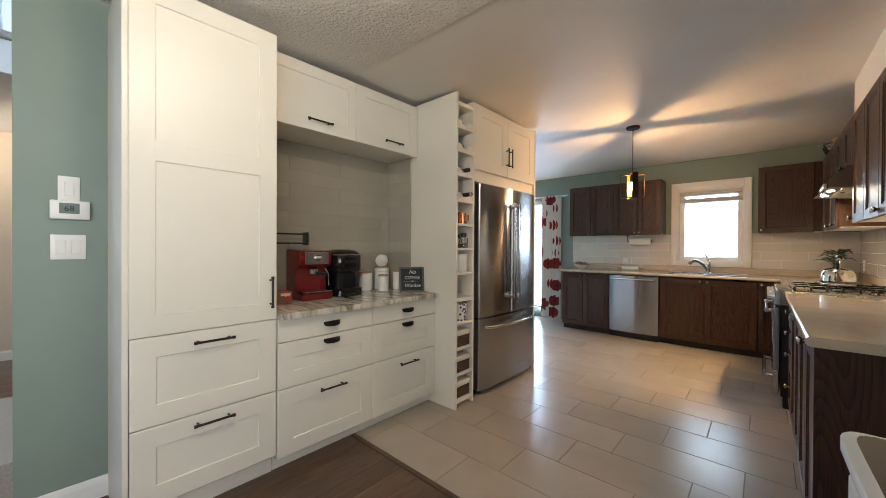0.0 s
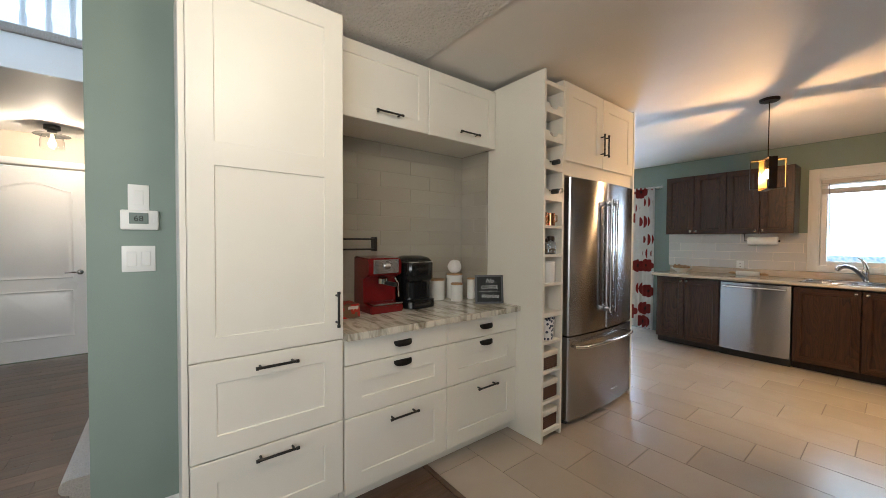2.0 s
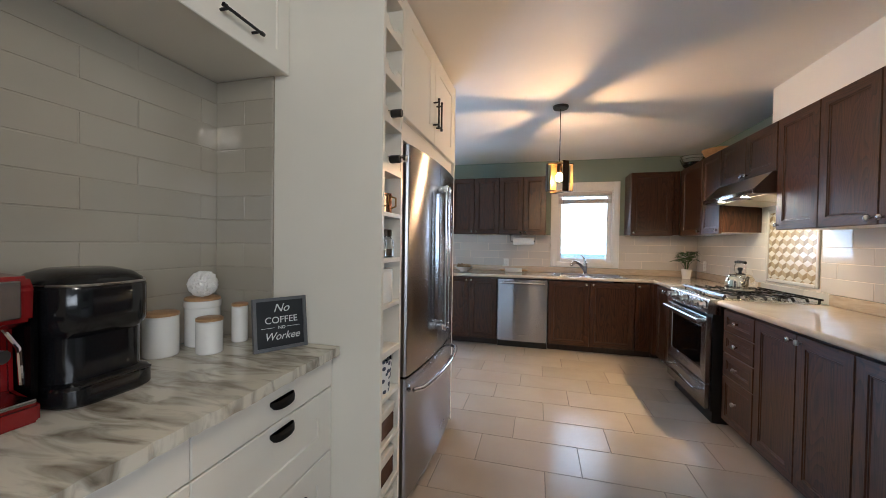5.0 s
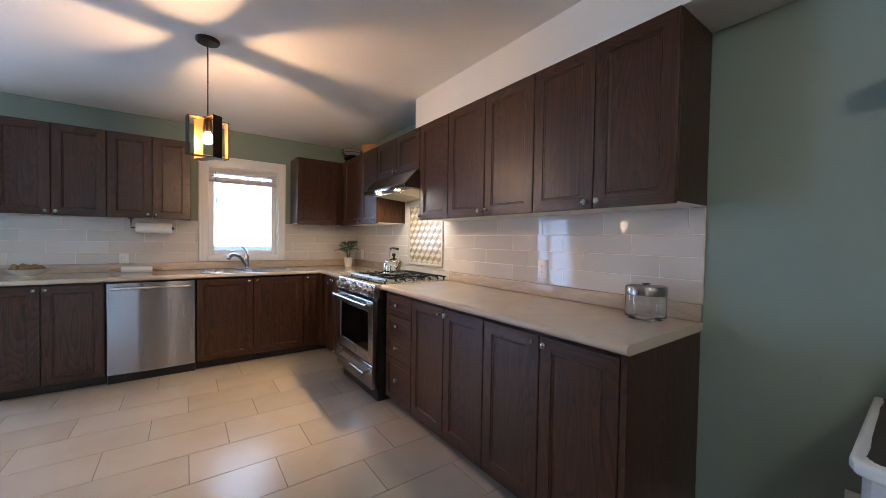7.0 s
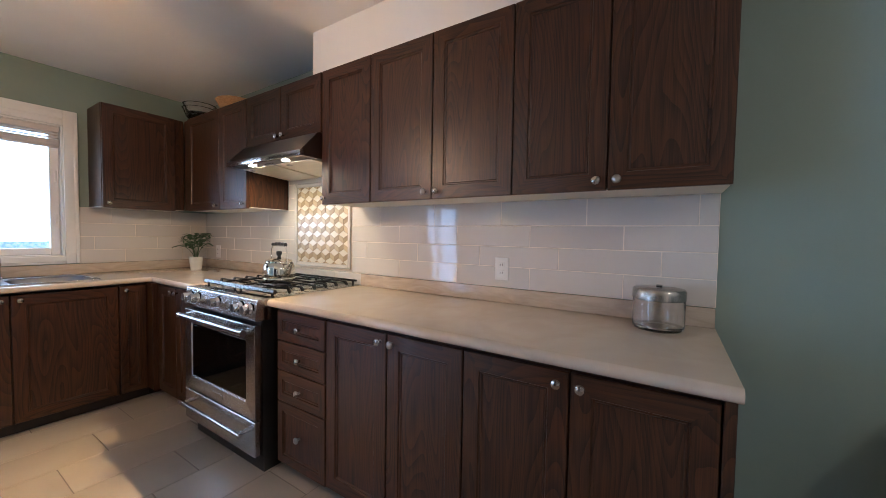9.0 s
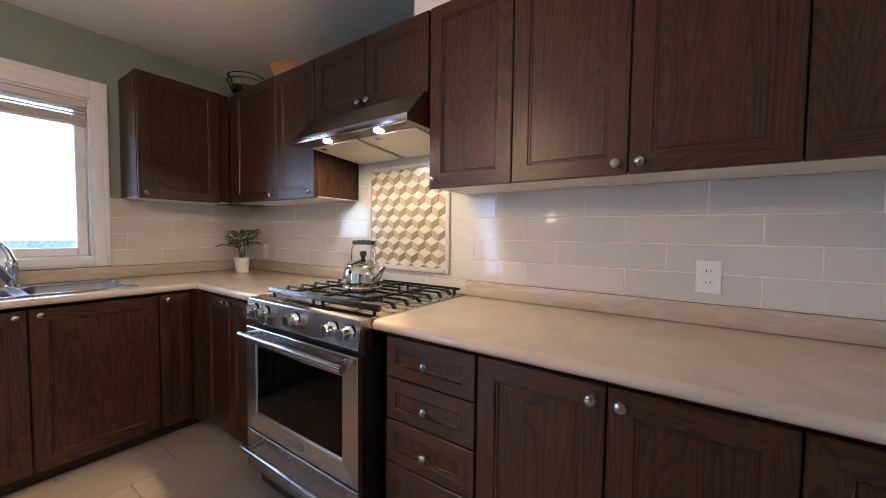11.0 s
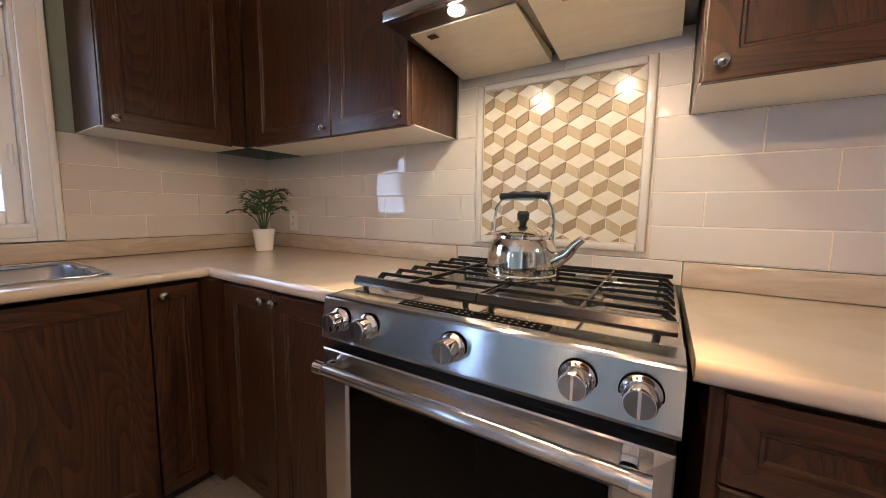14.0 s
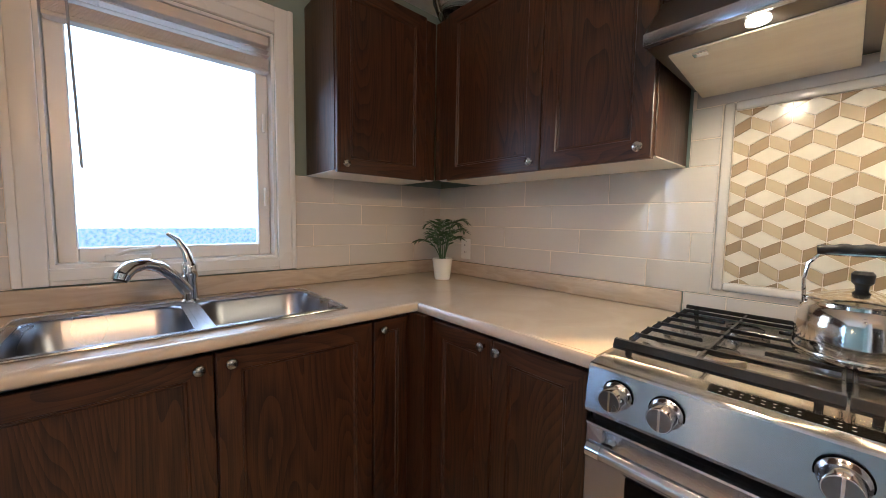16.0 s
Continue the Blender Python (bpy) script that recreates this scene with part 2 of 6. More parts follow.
POTATO = material("potato_skin", (0.30, 0.19, 0.09), (0.20, 0.12, 0.06), 0.7, scale=12, vary=0.15)
CARPET = material("carpet", (0.50, 0.45, 0.39), (0.38, 0.335, 0.285), 0.98, scale=120, bump=1.0, bscale=160, sheen=0.3)
COPPER = material("copper", (0.72, 0.33, 0.17), (0.62, 0.27, 0.13), 0.2, 1.0)
SLATE = material("chalkboard", (0.010, 0.012, 0.014), (0.016, 0.018, 0.02), 0.5, scale=10)
FRAME_GREY = material("grey_frame", (0.13, 0.13, 0.135), (0.10, 0.10, 0.105), 0.4, scale=20)
CHALK = material("white_lettering", (0.72, 0.72, 0.70), (0.68, 0.68, 0.66), 0.7)
BROWN_TOP = material("stained_top", (0.022, 0.012, 0.008), (0.034, 0.019, 0.013), 0.42, scale=8, stretch=(1, 6, 1))
CHALK_PAINT = material("distressed_white", (0.62, 0.63, 0.63), (0.55, 0.56, 0.56), 0.55, scale=5, bump=0.1)
PETAL = material("petal", (0.80, 0.79, 0.74), (0.72, 0.70, 0.62), 0.7, scale=20)
FILTER = material("hood_filter", (0.82, 0.76, 0.62), (0.76, 0.69, 0.55), 0.32, 0.15, scale=3, stretch=(3, 1, 1), distort=4)
MOSAIC_WHITE = material("mosaic_white_marble", (0.74, 0.68, 0.57), (0.66, 0.60, 0.49), 0.16, scale=16, vary=0.05)
MOSAIC_TAN = material("mosaic_tan", (0.52, 0.41, 0.26), (0.46, 0.36, 0.225), 0.18, scale=14, vary=0.08)
MOSAIC_BROWN = material("mosaic_brown", (0.36, 0.265, 0.155), (0.30, 0.215, 0.125), 0.18, scale=14, vary=0.12)
BLIND = material("faux_wood_blind", (0.70, 0.64, 0.60), (0.64, 0.58, 0.54), 0.45, scale=10, stretch=(1, 6, 6))
SKY_GLOW = glow_material("bright_overcast", (0.72, 0.87, 1.0), 7.5)
# Daylight on the hedge is put into its emission: bluish speckles that glow
HEDGE_GLOW = glow_material("self_lit_hedge", (0.34, 0.46, 0.56), 1.25)
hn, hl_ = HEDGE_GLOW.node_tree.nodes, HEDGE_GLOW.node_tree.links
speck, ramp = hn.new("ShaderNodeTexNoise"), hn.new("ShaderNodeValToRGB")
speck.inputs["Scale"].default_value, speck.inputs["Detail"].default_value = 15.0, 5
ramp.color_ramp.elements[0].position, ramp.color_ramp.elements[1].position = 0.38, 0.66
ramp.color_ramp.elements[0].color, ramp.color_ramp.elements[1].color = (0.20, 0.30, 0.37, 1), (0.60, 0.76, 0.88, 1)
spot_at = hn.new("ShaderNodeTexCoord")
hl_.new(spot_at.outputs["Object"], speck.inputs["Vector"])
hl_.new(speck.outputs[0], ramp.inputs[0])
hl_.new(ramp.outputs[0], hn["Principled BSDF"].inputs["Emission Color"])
BULB = glow_material("bulb", (1.0, 0.72, 0.36), 22)
SHADE_GLOW = glow_material("lit_frosted_shade", (1.0, 0.74, 0.40), 12)
LED = glow_material("hood_lens", (1.0, 0.86, 0.58), 30)
WAND = material("grey_wand", (0.34, 0.34, 0.36), (0.30, 0.30, 0.32), 0.3)
TV_CASE = material("tv_case", (0.004, 0.004, 0.004), (0.006, 0.006, 0.006), 0.22, spec=0.25)
SHELF_BLACK = material("black_brown_shelf", (0.009, 0.007, 0.006), (0.014, 0.010, 0.008), 0.45, scale=8, stretch=(6, 1, 6))
BLACK_SHINE = material("black_shiny_plastic", (0.006, 0.006, 0.007), (0.009, 0.009, 0.010), 0.14, rough_var=0.04)
LCD = material("lcd_grey", (0.20, 0.24, 0.22), (0.16, 0.20, 0.18), 0.2)
SILVER = material("rhinestone", (0.75, 0.73, 0.78), (0.45, 0.42, 0.50), 0.15, 0.9, scale=160)


def pattern_material(name, base, spots, scale, size, extra=None):
    m, n, l, p = nodes_of(name)
    tc, v, r = n.new("ShaderNodeTexCoord"), n.new("ShaderNodeTexVoronoi"), n.new("ShaderNodeValToRGB")
    v.inputs["Scale"].default_value = scale
    l.new(tc.outputs["Object"], v.inputs["Vector"])
    r.color_ramp.interpolation = "CONSTANT"
    r.color_ramp.elements[0].color, r.color_ramp.elements[1].color = (*spots, 1), (*base, 1)
    r.color_ramp.elements[1].position = size
    if extra:
        e = r.color_ramp.elements.new(size * 0.3)
        e.color = (*spots, 1)
        r.color_ramp.elements[0].color = (*extra, 1)
    l.new(v.outputs["Distance"], r.inputs[0])
    l.new(r.outputs[0], p.inputs["Base Color"])
    p.inputs["Roughness"].default_value = 0.85
    return m


CURTAIN = pattern_material("poppy_print", (0.76, 0.73, 0.70), (0.24, 0.022, 0.02), 4.2, 0.40, (0.05, 0.015, 0.015))
PRINT = pattern_material("fruit_print_card", (0.16, 0.085, 0.045), (0.42, 0.030, 0.018), 26, 0.46, (0.62, 0.42, 0.24))
TOILE = pattern_material("blue_print_tin", (0.74, 0.73, 0.72), (0.07, 0.08, 0.12), 45, 0.42)


# ---- mesh helpers ----
def world_of(ob):
    return world_of(ob.parent) @ ob.matrix_parent_inverse @ ob.matrix_basis if ob.parent else ob.matrix_basis


def finish(bm, name, mats, smooth=0.0):
    bmesh.ops.recalc_face_normals(bm, faces=bm.faces)
    me = bpy.data.meshes.new(name)
    if smooth:
        for f in bm.faces:
            f.smooth = True
        for e in bm.edges:
            if len(e.link_faces) == 2 and e.calc_face_angle(0) > smooth:
                e.smooth = False
    bm.to_mesh(me)
    bm.free()
    for m in mats if isinstance(mats, (list, tuple)) else [mats]:
        me.materials.append(m)
    return me


def part(name, bm, mats, parent=None, label="", smooth=0.6):
    ob = new(name, finish(bm, name, mats, smooth))
    if parent:
        ob.parent = parent
        ob.matrix_parent_inverse = world_of(parent).inverted()
    return tagged(ob, label)


def thing(name, at, label, category, group=""):
    ob = new(name)
    ob.empty_display_size = 0.05
    ob.matrix_basis = Matrix.Translation(at)
    return tagged(ob, label, category, group)


def structure(name, bm, mats, label="", smooth=0.0):
    return tagged(new(name, finish(bm, name, mats, smooth)), label, name.split("_")[0], "", "structure")


def B():
    return bmesh.new()


def box(bm, x0, x1, y0, y1, z0, z1, bev=0.0, seg=1, mi=0):
    vs = [bm.verts.new((x, y, z)) for x in (x0, x1) for y in (y0, y1) for z in (z0, z1)]
    fs = [bm.faces.new([vs[i] for i in q]) for q in ((0, 1, 3, 2), (4, 6, 7, 5), (0, 4, 5, 1), (2, 3, 7, 6), (0, 2, 6, 4), (1, 5, 7, 3))]
    for f in fs:
        f.material_index = mi
    if bev:
        es = list({e for f in fs for e in f.edges})
        bmesh.ops.bevel(bm, geom=es, offset=bev, segments=seg, affect="EDGES", profile=0.5)
    return bm


def lathe(bm, profile, m=Matrix(), n=24, mi=0, cap=True):
    rings = []
    for r, z in profile:
        if r < 1e-6:
            rings.append([bm.verts.new(m @ Vector((0, 0, z)))])
        else:
            rings.append([bm.verts.new(m @ Vector((r * math.cos(2 * math.pi * i / n), r * math.sin(2 * math.pi * i / n), z))) for i in range(n)])
    for a, b in zip(rings, rings[1:]):
        for i in range(n):
            j = (i + 1) % n
            q = [a[i % len(a)], a[j % len(a)], b[j % len(b)], b[i % len(b)]]
            q = list(dict.fromkeys(q))
            if len(q) > 2:
                bm.faces.new(q).material_index = mi
    if cap:
        for ring in (rings[0], rings[-1]):
            if len(ring) > 2:
                bm.faces.new(ring).material_index = mi
    return bm


def tube(bm, pts, r, n=10, mi=0, closed=False, flat=1.0):
    pts = [Vector(p) for p in pts]
    rings, up = [], None
    for i, p in enumerate(pts):
        a = pts[i - 1] if i or closed else p
        b = pts[(i + 1) % len(pts)] if i < len(pts) - 1 or closed else p
        d = (b - a).normalized()
        if up is None:
            up = d.orthogonal().normalized() if abs(d.z) > 0.95 else Vector((0, 0, 1))
        side = d.cross(up).normalized()
        up = side.cross(d).normalized()
        rr = r[i] if isinstance(r, (list, tuple)) else r
        rings.append([bm.verts.new(p + rr * (math.cos(2 * math.pi * k / n) * side + flat * math.sin(2 * math.pi * k / n) * up)) for k in range(n)])
    pairs = list(zip(rings, rings[1:])) + ([(rings[-1], rings[0])] if closed else [])
    for a, b in pairs:
        for k in range(n):
            bm.faces.new((a[k], a[(k + 1) % n], b[(k + 1) % n], b[k])).material_index = mi
    if not closed:
        bm.faces.new(rings[0]).material_index = mi
        bm.faces.new(rings[-1]).material_index = mi
    return bm


def prism(bm, outline, to3, w0, w1, mi=0):
    """Extrudes an outline of (u, v) from w0 to w1; to3 maps (u, v, w) to the room."""
    a = [bm.verts.new(to3(u, v, w0)) for u, v in outline]
    b = [bm.verts.new(to3(u, v, w1)) for u, v in outline]
    for i in range(len(a)):
        j = (i + 1) % len(a)
        bm.faces.new((a[i], a[j], b[j], b[i])).material_index = mi
    bm.faces.new(a).material_index = mi
    bm.faces.new(b).material_index = mi
    return bm


def cells(bm, us, vs, filled, to3, w0, w1):
    """A slab with holes: the cells (i, j) of a grid for which filled(i, j) holds."""
    memo = {}

    def vert(i, j, w):
        if (i, j, w) not in memo:
            memo[i, j, w] = bm.verts.new(to3(us[i], vs[j], w))
        return memo[i, j, w]
    ok = {(i, j) for i in range(len(us) - 1) for j in range(len(vs) - 1) if filled(i, j)}
    for i, j in ok:
        for w in (w0, w1):
            bm.faces.new([vert(a, b, w) for a, b in ((i, j), (i + 1, j), (i + 1, j + 1), (i, j + 1))])
        for nb, (p, q) in (((i - 1, j), ((i, j), (i, j + 1))), ((i + 1, j), ((i + 1, j), (i + 1, j + 1))),
                           ((i, j - 1), ((i, j), (i + 1, j))), ((i, j + 1), ((i, j + 1), (i + 1, j + 1)))):
            if nb not in ok:
                bm.faces.new([vert(*p, w0), vert(*q, w0), vert(*q, w1), vert(*p, w1)])
    return bm


# Fronts: u runs along the wall, v up, w out into the room.
def facing_east(x):
    return lambda u, v, w: Vector((x + w, u, v))


def facing_west(x):
    return lambda u, v, w: Vector((x - w, u, v))


def facing_south(y):
    return lambda u, v, w: Vector((u, y - w, v))


def fbox(bm, to3, u0, u1, v0, v1, w0, w1, bev=0.0, mi=0, seg=1):
    a, b = to3(u0, v0, w0), to3(u1, v1, w1)
    lo = [min(p, q) for p, q in zip(a, b)]
    hi = [max(p, q) for p, q in zip(a, b)]
    return box(bm, lo[0], hi[0], lo[1], hi[1], lo[2], hi[2], bev, seg, mi)


def panel_front(to3, u0, u1, v0, v1, w0=0.0, t=0.02, stile=0.058, slope=0.010, depth=0.009, bead=0.0):
    """A framed door or drawer front: rounded edge, frame, sloped moulding, sunken panel. Rails carry material 1."""
    bm = B()
    loops = [(0, w0), (0, w0 + t - 0.003), (0.003, w0 + t), (stile, w0 + t)]
    if bead:
        loops += [(stile + 0.003, w0 + t - 0.005), (stile + 0.008, w0 + t - 0.005)]
    loops += [(stile + slope, w0 + t - depth)]
    prev = None
    for k, (i, w) in enumerate(loops):
        ring = [bm.verts.new(to3(u, v, w)) for u, v in ((u0 + i, v0 + i), (u1 - i, v0 + i), (u1 - i, v1 - i), (u0 + i, v1 - i))]
        if prev:
            for s in range(4):
                f = bm.faces.new((prev[s], prev[(s + 1) % 4], ring[(s + 1) % 4], ring[s]))
                f.material_index = 1 if s % 2 == 0 else 0
        else:
            bm.faces.new(ring)
        prev = ring
    bm.faces.new(prev)
    return bm


def axis_matrix(to3, u, v, w):
    o = to3(u, v, w)
    return Matrix.Translation(o) @ (to3(u, v, w + 1) - o).to_track_quat("Z", "Y").to_matrix().to_4x4()


def axis_box(m, half_u, half_v, w0, w1):
    """A small bar across an axis, from w0 to w1 along it."""
    bm = box(B(), -half_u, half_u, -half_v, half_v, w0, w1, 0.0004)
    bmesh.ops.transform(bm, matrix=m, verts=bm.verts)
    return bm


def knob(parent, to3, u, v, w):
    bm = lathe(B(), [(0.006, 0), (0.0055, 0.010), (0.007, 0.013), (0.013, 0.017), (0.0155, 0.022), (0.013, 0.027), (0.007, 0.030), (0, 0.0308)],
               axis_matrix(to3, u, v, w), 16)
    return part("knob", bm, NICKEL, parent, "satin nickel knob")


def bar_handle(parent, to3, u0, v0, u1, v1, w, r=0.0055, out=0.032, mat=None, label="black bar handle"):
    bm = B()
    tube(bm, [to3(u0, v0, w + out), to3(u1, v1, w + out)], r)
    du, dv = (u1 - u0), (v1 - v0)
    d = math.hypot(du, dv)
    for s in (0.02 / d, 1 - 0.02 / d):
        u, v = u0 + du * s, v0 + dv * s
        tube(bm, [to3(u, v, w), to3(u, v, w + out)], r * 0.9, 8)
    for u, v, s in ((u0, v0, 1), (u1, v1, -1)):
        tube(bm, [to3(u, v, w + out), to3(u + du / d * 0.012 * s, v + dv / d * 0.012 * s, w + out)], r * 1.35, 10)
    return part("handle", bm, mat or BLACK, parent, label)


def cup_handle(parent, to3, u, v, w):
    bm = B()
    n, half, deep = 10, 0.052, 0.024
    rows = []
    for k in range(n + 1):
        a = math.pi * k / n
        cu, cw = u + half * math.cos(a) * -1, w + deep * math.sin(a) ** 0.6
        rows.append([bm.verts.new(to3(cu, v + 0.012, w + (cw - w) * 0.75)), bm.verts.new(to3(cu, v + 0.004, cw)), bm.verts.new(to3(cu, v - 0.016 * math.sin(a) ** 0.5, cw))])
    for a, b in zip(rows, rows[1:]):
        for i in range(2):
            bm.faces.new((a[i], b[i], b[i + 1], a[i + 1]))
    bm.faces.new([r[0] for r in rows])
    bmesh.ops.solidify(bm, geom=bm.faces[:], thickness=0.002)
    return part("handle", bm, BLACK, parent, "black cup pull")


def letters(text, size, m, mat, parent, name="lettering", shear=0.0, width=1.0):
    cu = bpy.data.curves.new("letters", "FONT")
    cu.body, cu.size, cu.align_x, cu.extrude, cu.shear = text, size, "CENTER", 0.0006, shear
    tmp = bpy.data.objects.new("letters", cu)
    scene.collection.objects.link(tmp)
    bpy.context.view_layer.update()
    me = bpy.data.meshes.new_from_object(tmp.evaluated_get(bpy.context.evaluated_depsgraph_get()))
    bpy.data.objects.remove(tmp)
    me.transform(m @ Matrix.Diagonal((width, 1, 1, 1)))
    me.materials.clear()
    me.materials.append(mat)
    ob = new(name, me)
    ob.parent = parent
    ob.matrix_parent_inverse = world_of(parent).inverted()
    return ob


# ---- large structure ----
XR, YB, HIGH = 0.600, 7.145, 2.40
WIN = (-1.058, -0.364, 1.030, 1.990)          # opening over the sink
PATIO = (-4.40, -2.80, 0.06, 2.03)

bm = cells(B(), [-4.90, PATIO[0], PATIO[1], WIN[0], WIN[1], 0.75], [-0.02, PATIO[2], WIN[2], WIN[3], PATIO[3], 2.5],
           lambda i, j: not (i == 3 and j == 2) and not (i == 1 and 1 <= j <= 3), lambda u, v, w: Vector((u, w, v)), YB, 7.30)
structure("wall_north", bm, SAGE, "sage green painted kitchen wall around window and patio door")
bm = cells(B(), [-2.6, -1.6, 0.9, YB], [-0.02, 0.62, 2.15, 2.5], lambda i, j: not (i == 1 and j == 1), lambda u, v, w: Vector((w, u, v)), XR, 0.75)
structure("wall_east", bm, SAGE, "sage green painted wall behind the range")
bm = box(B(), -2.80, -2.66, 1.56, 4.63, -0.02, 2.5)
structure("wall_west", bm, SAGE, "wall behind the white cabinets")
structure("wall_stub", box(B(), -2.80, -2.561, 1.224, 1.558, -0.02, 2.5), SAGE, "narrow sage green wall end with switches")
structure("wall_nook_south", box(B(), -4.90, -2.802, 4.50, 4.63, -0.02, 2.5), SAGE)
structure("wall_nook_west", box(B(), -4.75, -4.60, 4.63, YB, -0.02, 2.5), SAGE)
structure("wall_south", box(B(), -2.8, 0.6, -2.6, -2.5, -0.02, 2.5), PAINT)
structure("wall_dining_west", box(B(), -2.8, -2.66, -2.5, -0.9, -0.02, 2.5), SAGE)
structure("bulkhead", box(B(), 0.292, XR - 0.002, 1.2, 5.155, 2.152, 2.398), PAINT, "white boxed bulkhead above the wall cabinets")
structure("ceiling_kitchen", box(B(), -4.75, 0.75, 2.745, 7.30, HIGH, 2.5), CEIL, "smooth off-white ceiling")
structure("ceiling_dining", box(B(), -2.66, 0.75, -2.6, 2.745, HIGH - 0.006, 2.5), STIPPLE, "stippled off-white ceiling")
structure("ground", box(B(), -60, 60, -60, 90, -0.6, -0.45), material("lawn", (0.06, 0.08, 0.035), (0.09, 0.10, 0.05), 0.9, scale=3), "lawn outside")

# Hall beyond the wall end
HX = -6.10
bm = cells(B(), [-1.2, -0.01, 0.80, 3.0], [-0.02, 2.06, 6.0], lambda i, j: not (i == 1 and j == 0), lambda u, v, w: Vector((w, u, v)), HX - 0.12, HX)
structure("wall_hall_west", bm, BEIGE, "beige hall wall around the white door")
bm = cells(B(), [HX, -5.7, -3.4, -2.81], [-0.02, 3.0, 5.0, 6.0], lambda i, j: not (i == 1 and j == 1), lambda u, v, w: Vector((u, w, v)), -1.3, -1.2)
structure("wall_hall_south", bm, PAINT)
structure("wall_stairwell", box(B(), HX, -2.80, 3.0, 3.1, -0.02, 6.0), PAINT)
structure("wall_hall_upper", box(B(), -2.80, -2.68, -1.3, 3.1, 2.51, 6.0), PAINT)
structure("ceiling_hall", box(B(), HX, -4.012, -1.2, 3.0, HIGH, 2.60), CEIL, "white hall ceiling under the landing")
structure("ceiling_stairwell", box(B(), HX, -2.68, -1.3, 3.1, 6.0, 6.1), CEIL)
structure("trim_fascia", box(B(), -4.01, -3.985, -1.2, 3.0, 2.375, 2.60, 0.003), TRIM, "white fascia board of the landing")
structure("trim_landing", box(B(), -4.10, -3.965, -1.2, 3.0, 2.602, 2.66, 0.012, 2), CARPET, "carpeted edge of the landing")
bal = thing("balustrade", (-4.05, 0.5, 2.66), "white wooden landing balustrade with turned balusters", "balustrade")
part("handrail", box(B(), -4.09, -4.02, -1.2, 3.0, 3.50, 3.56, 0.015, 2), TRIM, bal)
prof = [(0.02, 0), (0.02, 0.10), (0.013, 0.13), (0.019, 0.22), (0.023, 0.30), (0.016, 0.45), (0.013, 0.60), (0.02, 0.66), (0.02, 0.84)]
for k in range(24):
    part("baluster", lathe(B(), prof, Matrix.Translation((-4.055, -0.62 + 0.115 * k, 2.66)), 10), TRIM, bal)

# Skirting
bm = prism(B(), [(0, 0), (0.014, 0), (0.014, 0.075), (0.009, 0.095), (0.004, 0.10), (0, 0.10)], lambda u, v, w: Vector((-2.561 + u, w, v)), 1.226, 1.552)
structure("baseboard_stub", bm, TRIM, "white profiled skirting board")
bm = prism(B(), [(0, 0), (-0.014, 0), (-0.014, 0.08), (-0.006, 0.10), (0, 0.10)], lambda u, v, w: Vector((XR + u, w, v)), -2.5, 3.19)
structure("baseboard_east", bm, TRIM, "white profiled skirting board")
bm = prism(B(), [(0, 0), (0.014, 0), (0.014, 0.08), (0.006, 0.10), (0, 0.10)], lambda u, v, w: Vector((HX + u, w, v)), 0.875, 3.0)
structure("baseboard_hall", bm, TRIM)

# Sheets outside the openings: bright overcast distance, the hedge sheet self-lit like the sky
structure("backdrop_sky", box(B(), -12, 9, 16.0, 16.1, 0.93, 12), SKY_GLOW)
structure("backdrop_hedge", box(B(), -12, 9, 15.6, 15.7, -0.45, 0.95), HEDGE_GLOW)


# ---- oak cabinets ----
EAST, NORTH = facing_west(-0.015), facing_south(6.571)
EAST_UP, NORTH_UP = facing_west(0.295), facing_south(6.840)
GAP = 0.0025


def oak_unit(name, label, to3, u0, u1, v0, v1, deep, fronts, group, plinth=False, under=None, bottom_gap=0.0, body_top=None):
    """A framed oak unit. fronts: (u0, u1, v0, v1, knob u, knob v, kind)."""
    a = to3((u0 + u1) / 2, 0 if plinth else v0, -deep / 2)
    unit = thing(name, a, label, "cabinet", group)
    part("body", fbox(B(), to3, u0 + 0.001, u1 - 0.001, v0 + bottom_gap, body_top or v1, -deep, -0.001, 0.001), OAK, unit)
    if plinth:
        part("plinth", fbox(B(), to3, u0, u1, 0.0, v0 - 0.001, -deep, -0.065), OAK_DARK, unit, "dark recessed plinth")
    if under:
        part("underside", fbox(B(), to3, u0 + 0.0005, u1 - 0.0005, v0 + bottom_gap - 0.004, v0 + bottom_gap - 0.0005, -deep + 0.005, -0.012), under, unit, "cream melamine underside")
    for f0, f1, g0, g1, ku, kv, kind in fronts:
        s = 0.042 if kind == "drawer" else min(0.058, (f1 - f0) * 0.27)
        d = part(kind, panel_front(to3, f0 + GAP, f1 - GAP, g0 + GAP, g1 - GAP, 0, 0.020, s, 0.012, 0.009, 1), [OAK, OAK_H], unit, smooth=0.3)
        knob(d, to3, ku, kv, 0.020)
    return unit


BASE_G, WALL_G = "oak base cabinets", "oak wall cabinets"
BV0, BV1 = 0.082, 0.852
dr = [(0.845, 0.697), (0.697, 0.548), (0.548, 0.390), (0.390, 0.075)]
oak_unit("drawer_unit", "dark-stained oak base unit with four drawers beside the range", EAST, 4.637, 5.022, BV0, BV1, 0.62,
         [(4.640, 5.004, b, a, 4.822, (a + b) / 2 if a - b < 0.2 else b + 0.17, "drawer") for a, b in dr], BASE_G, True)
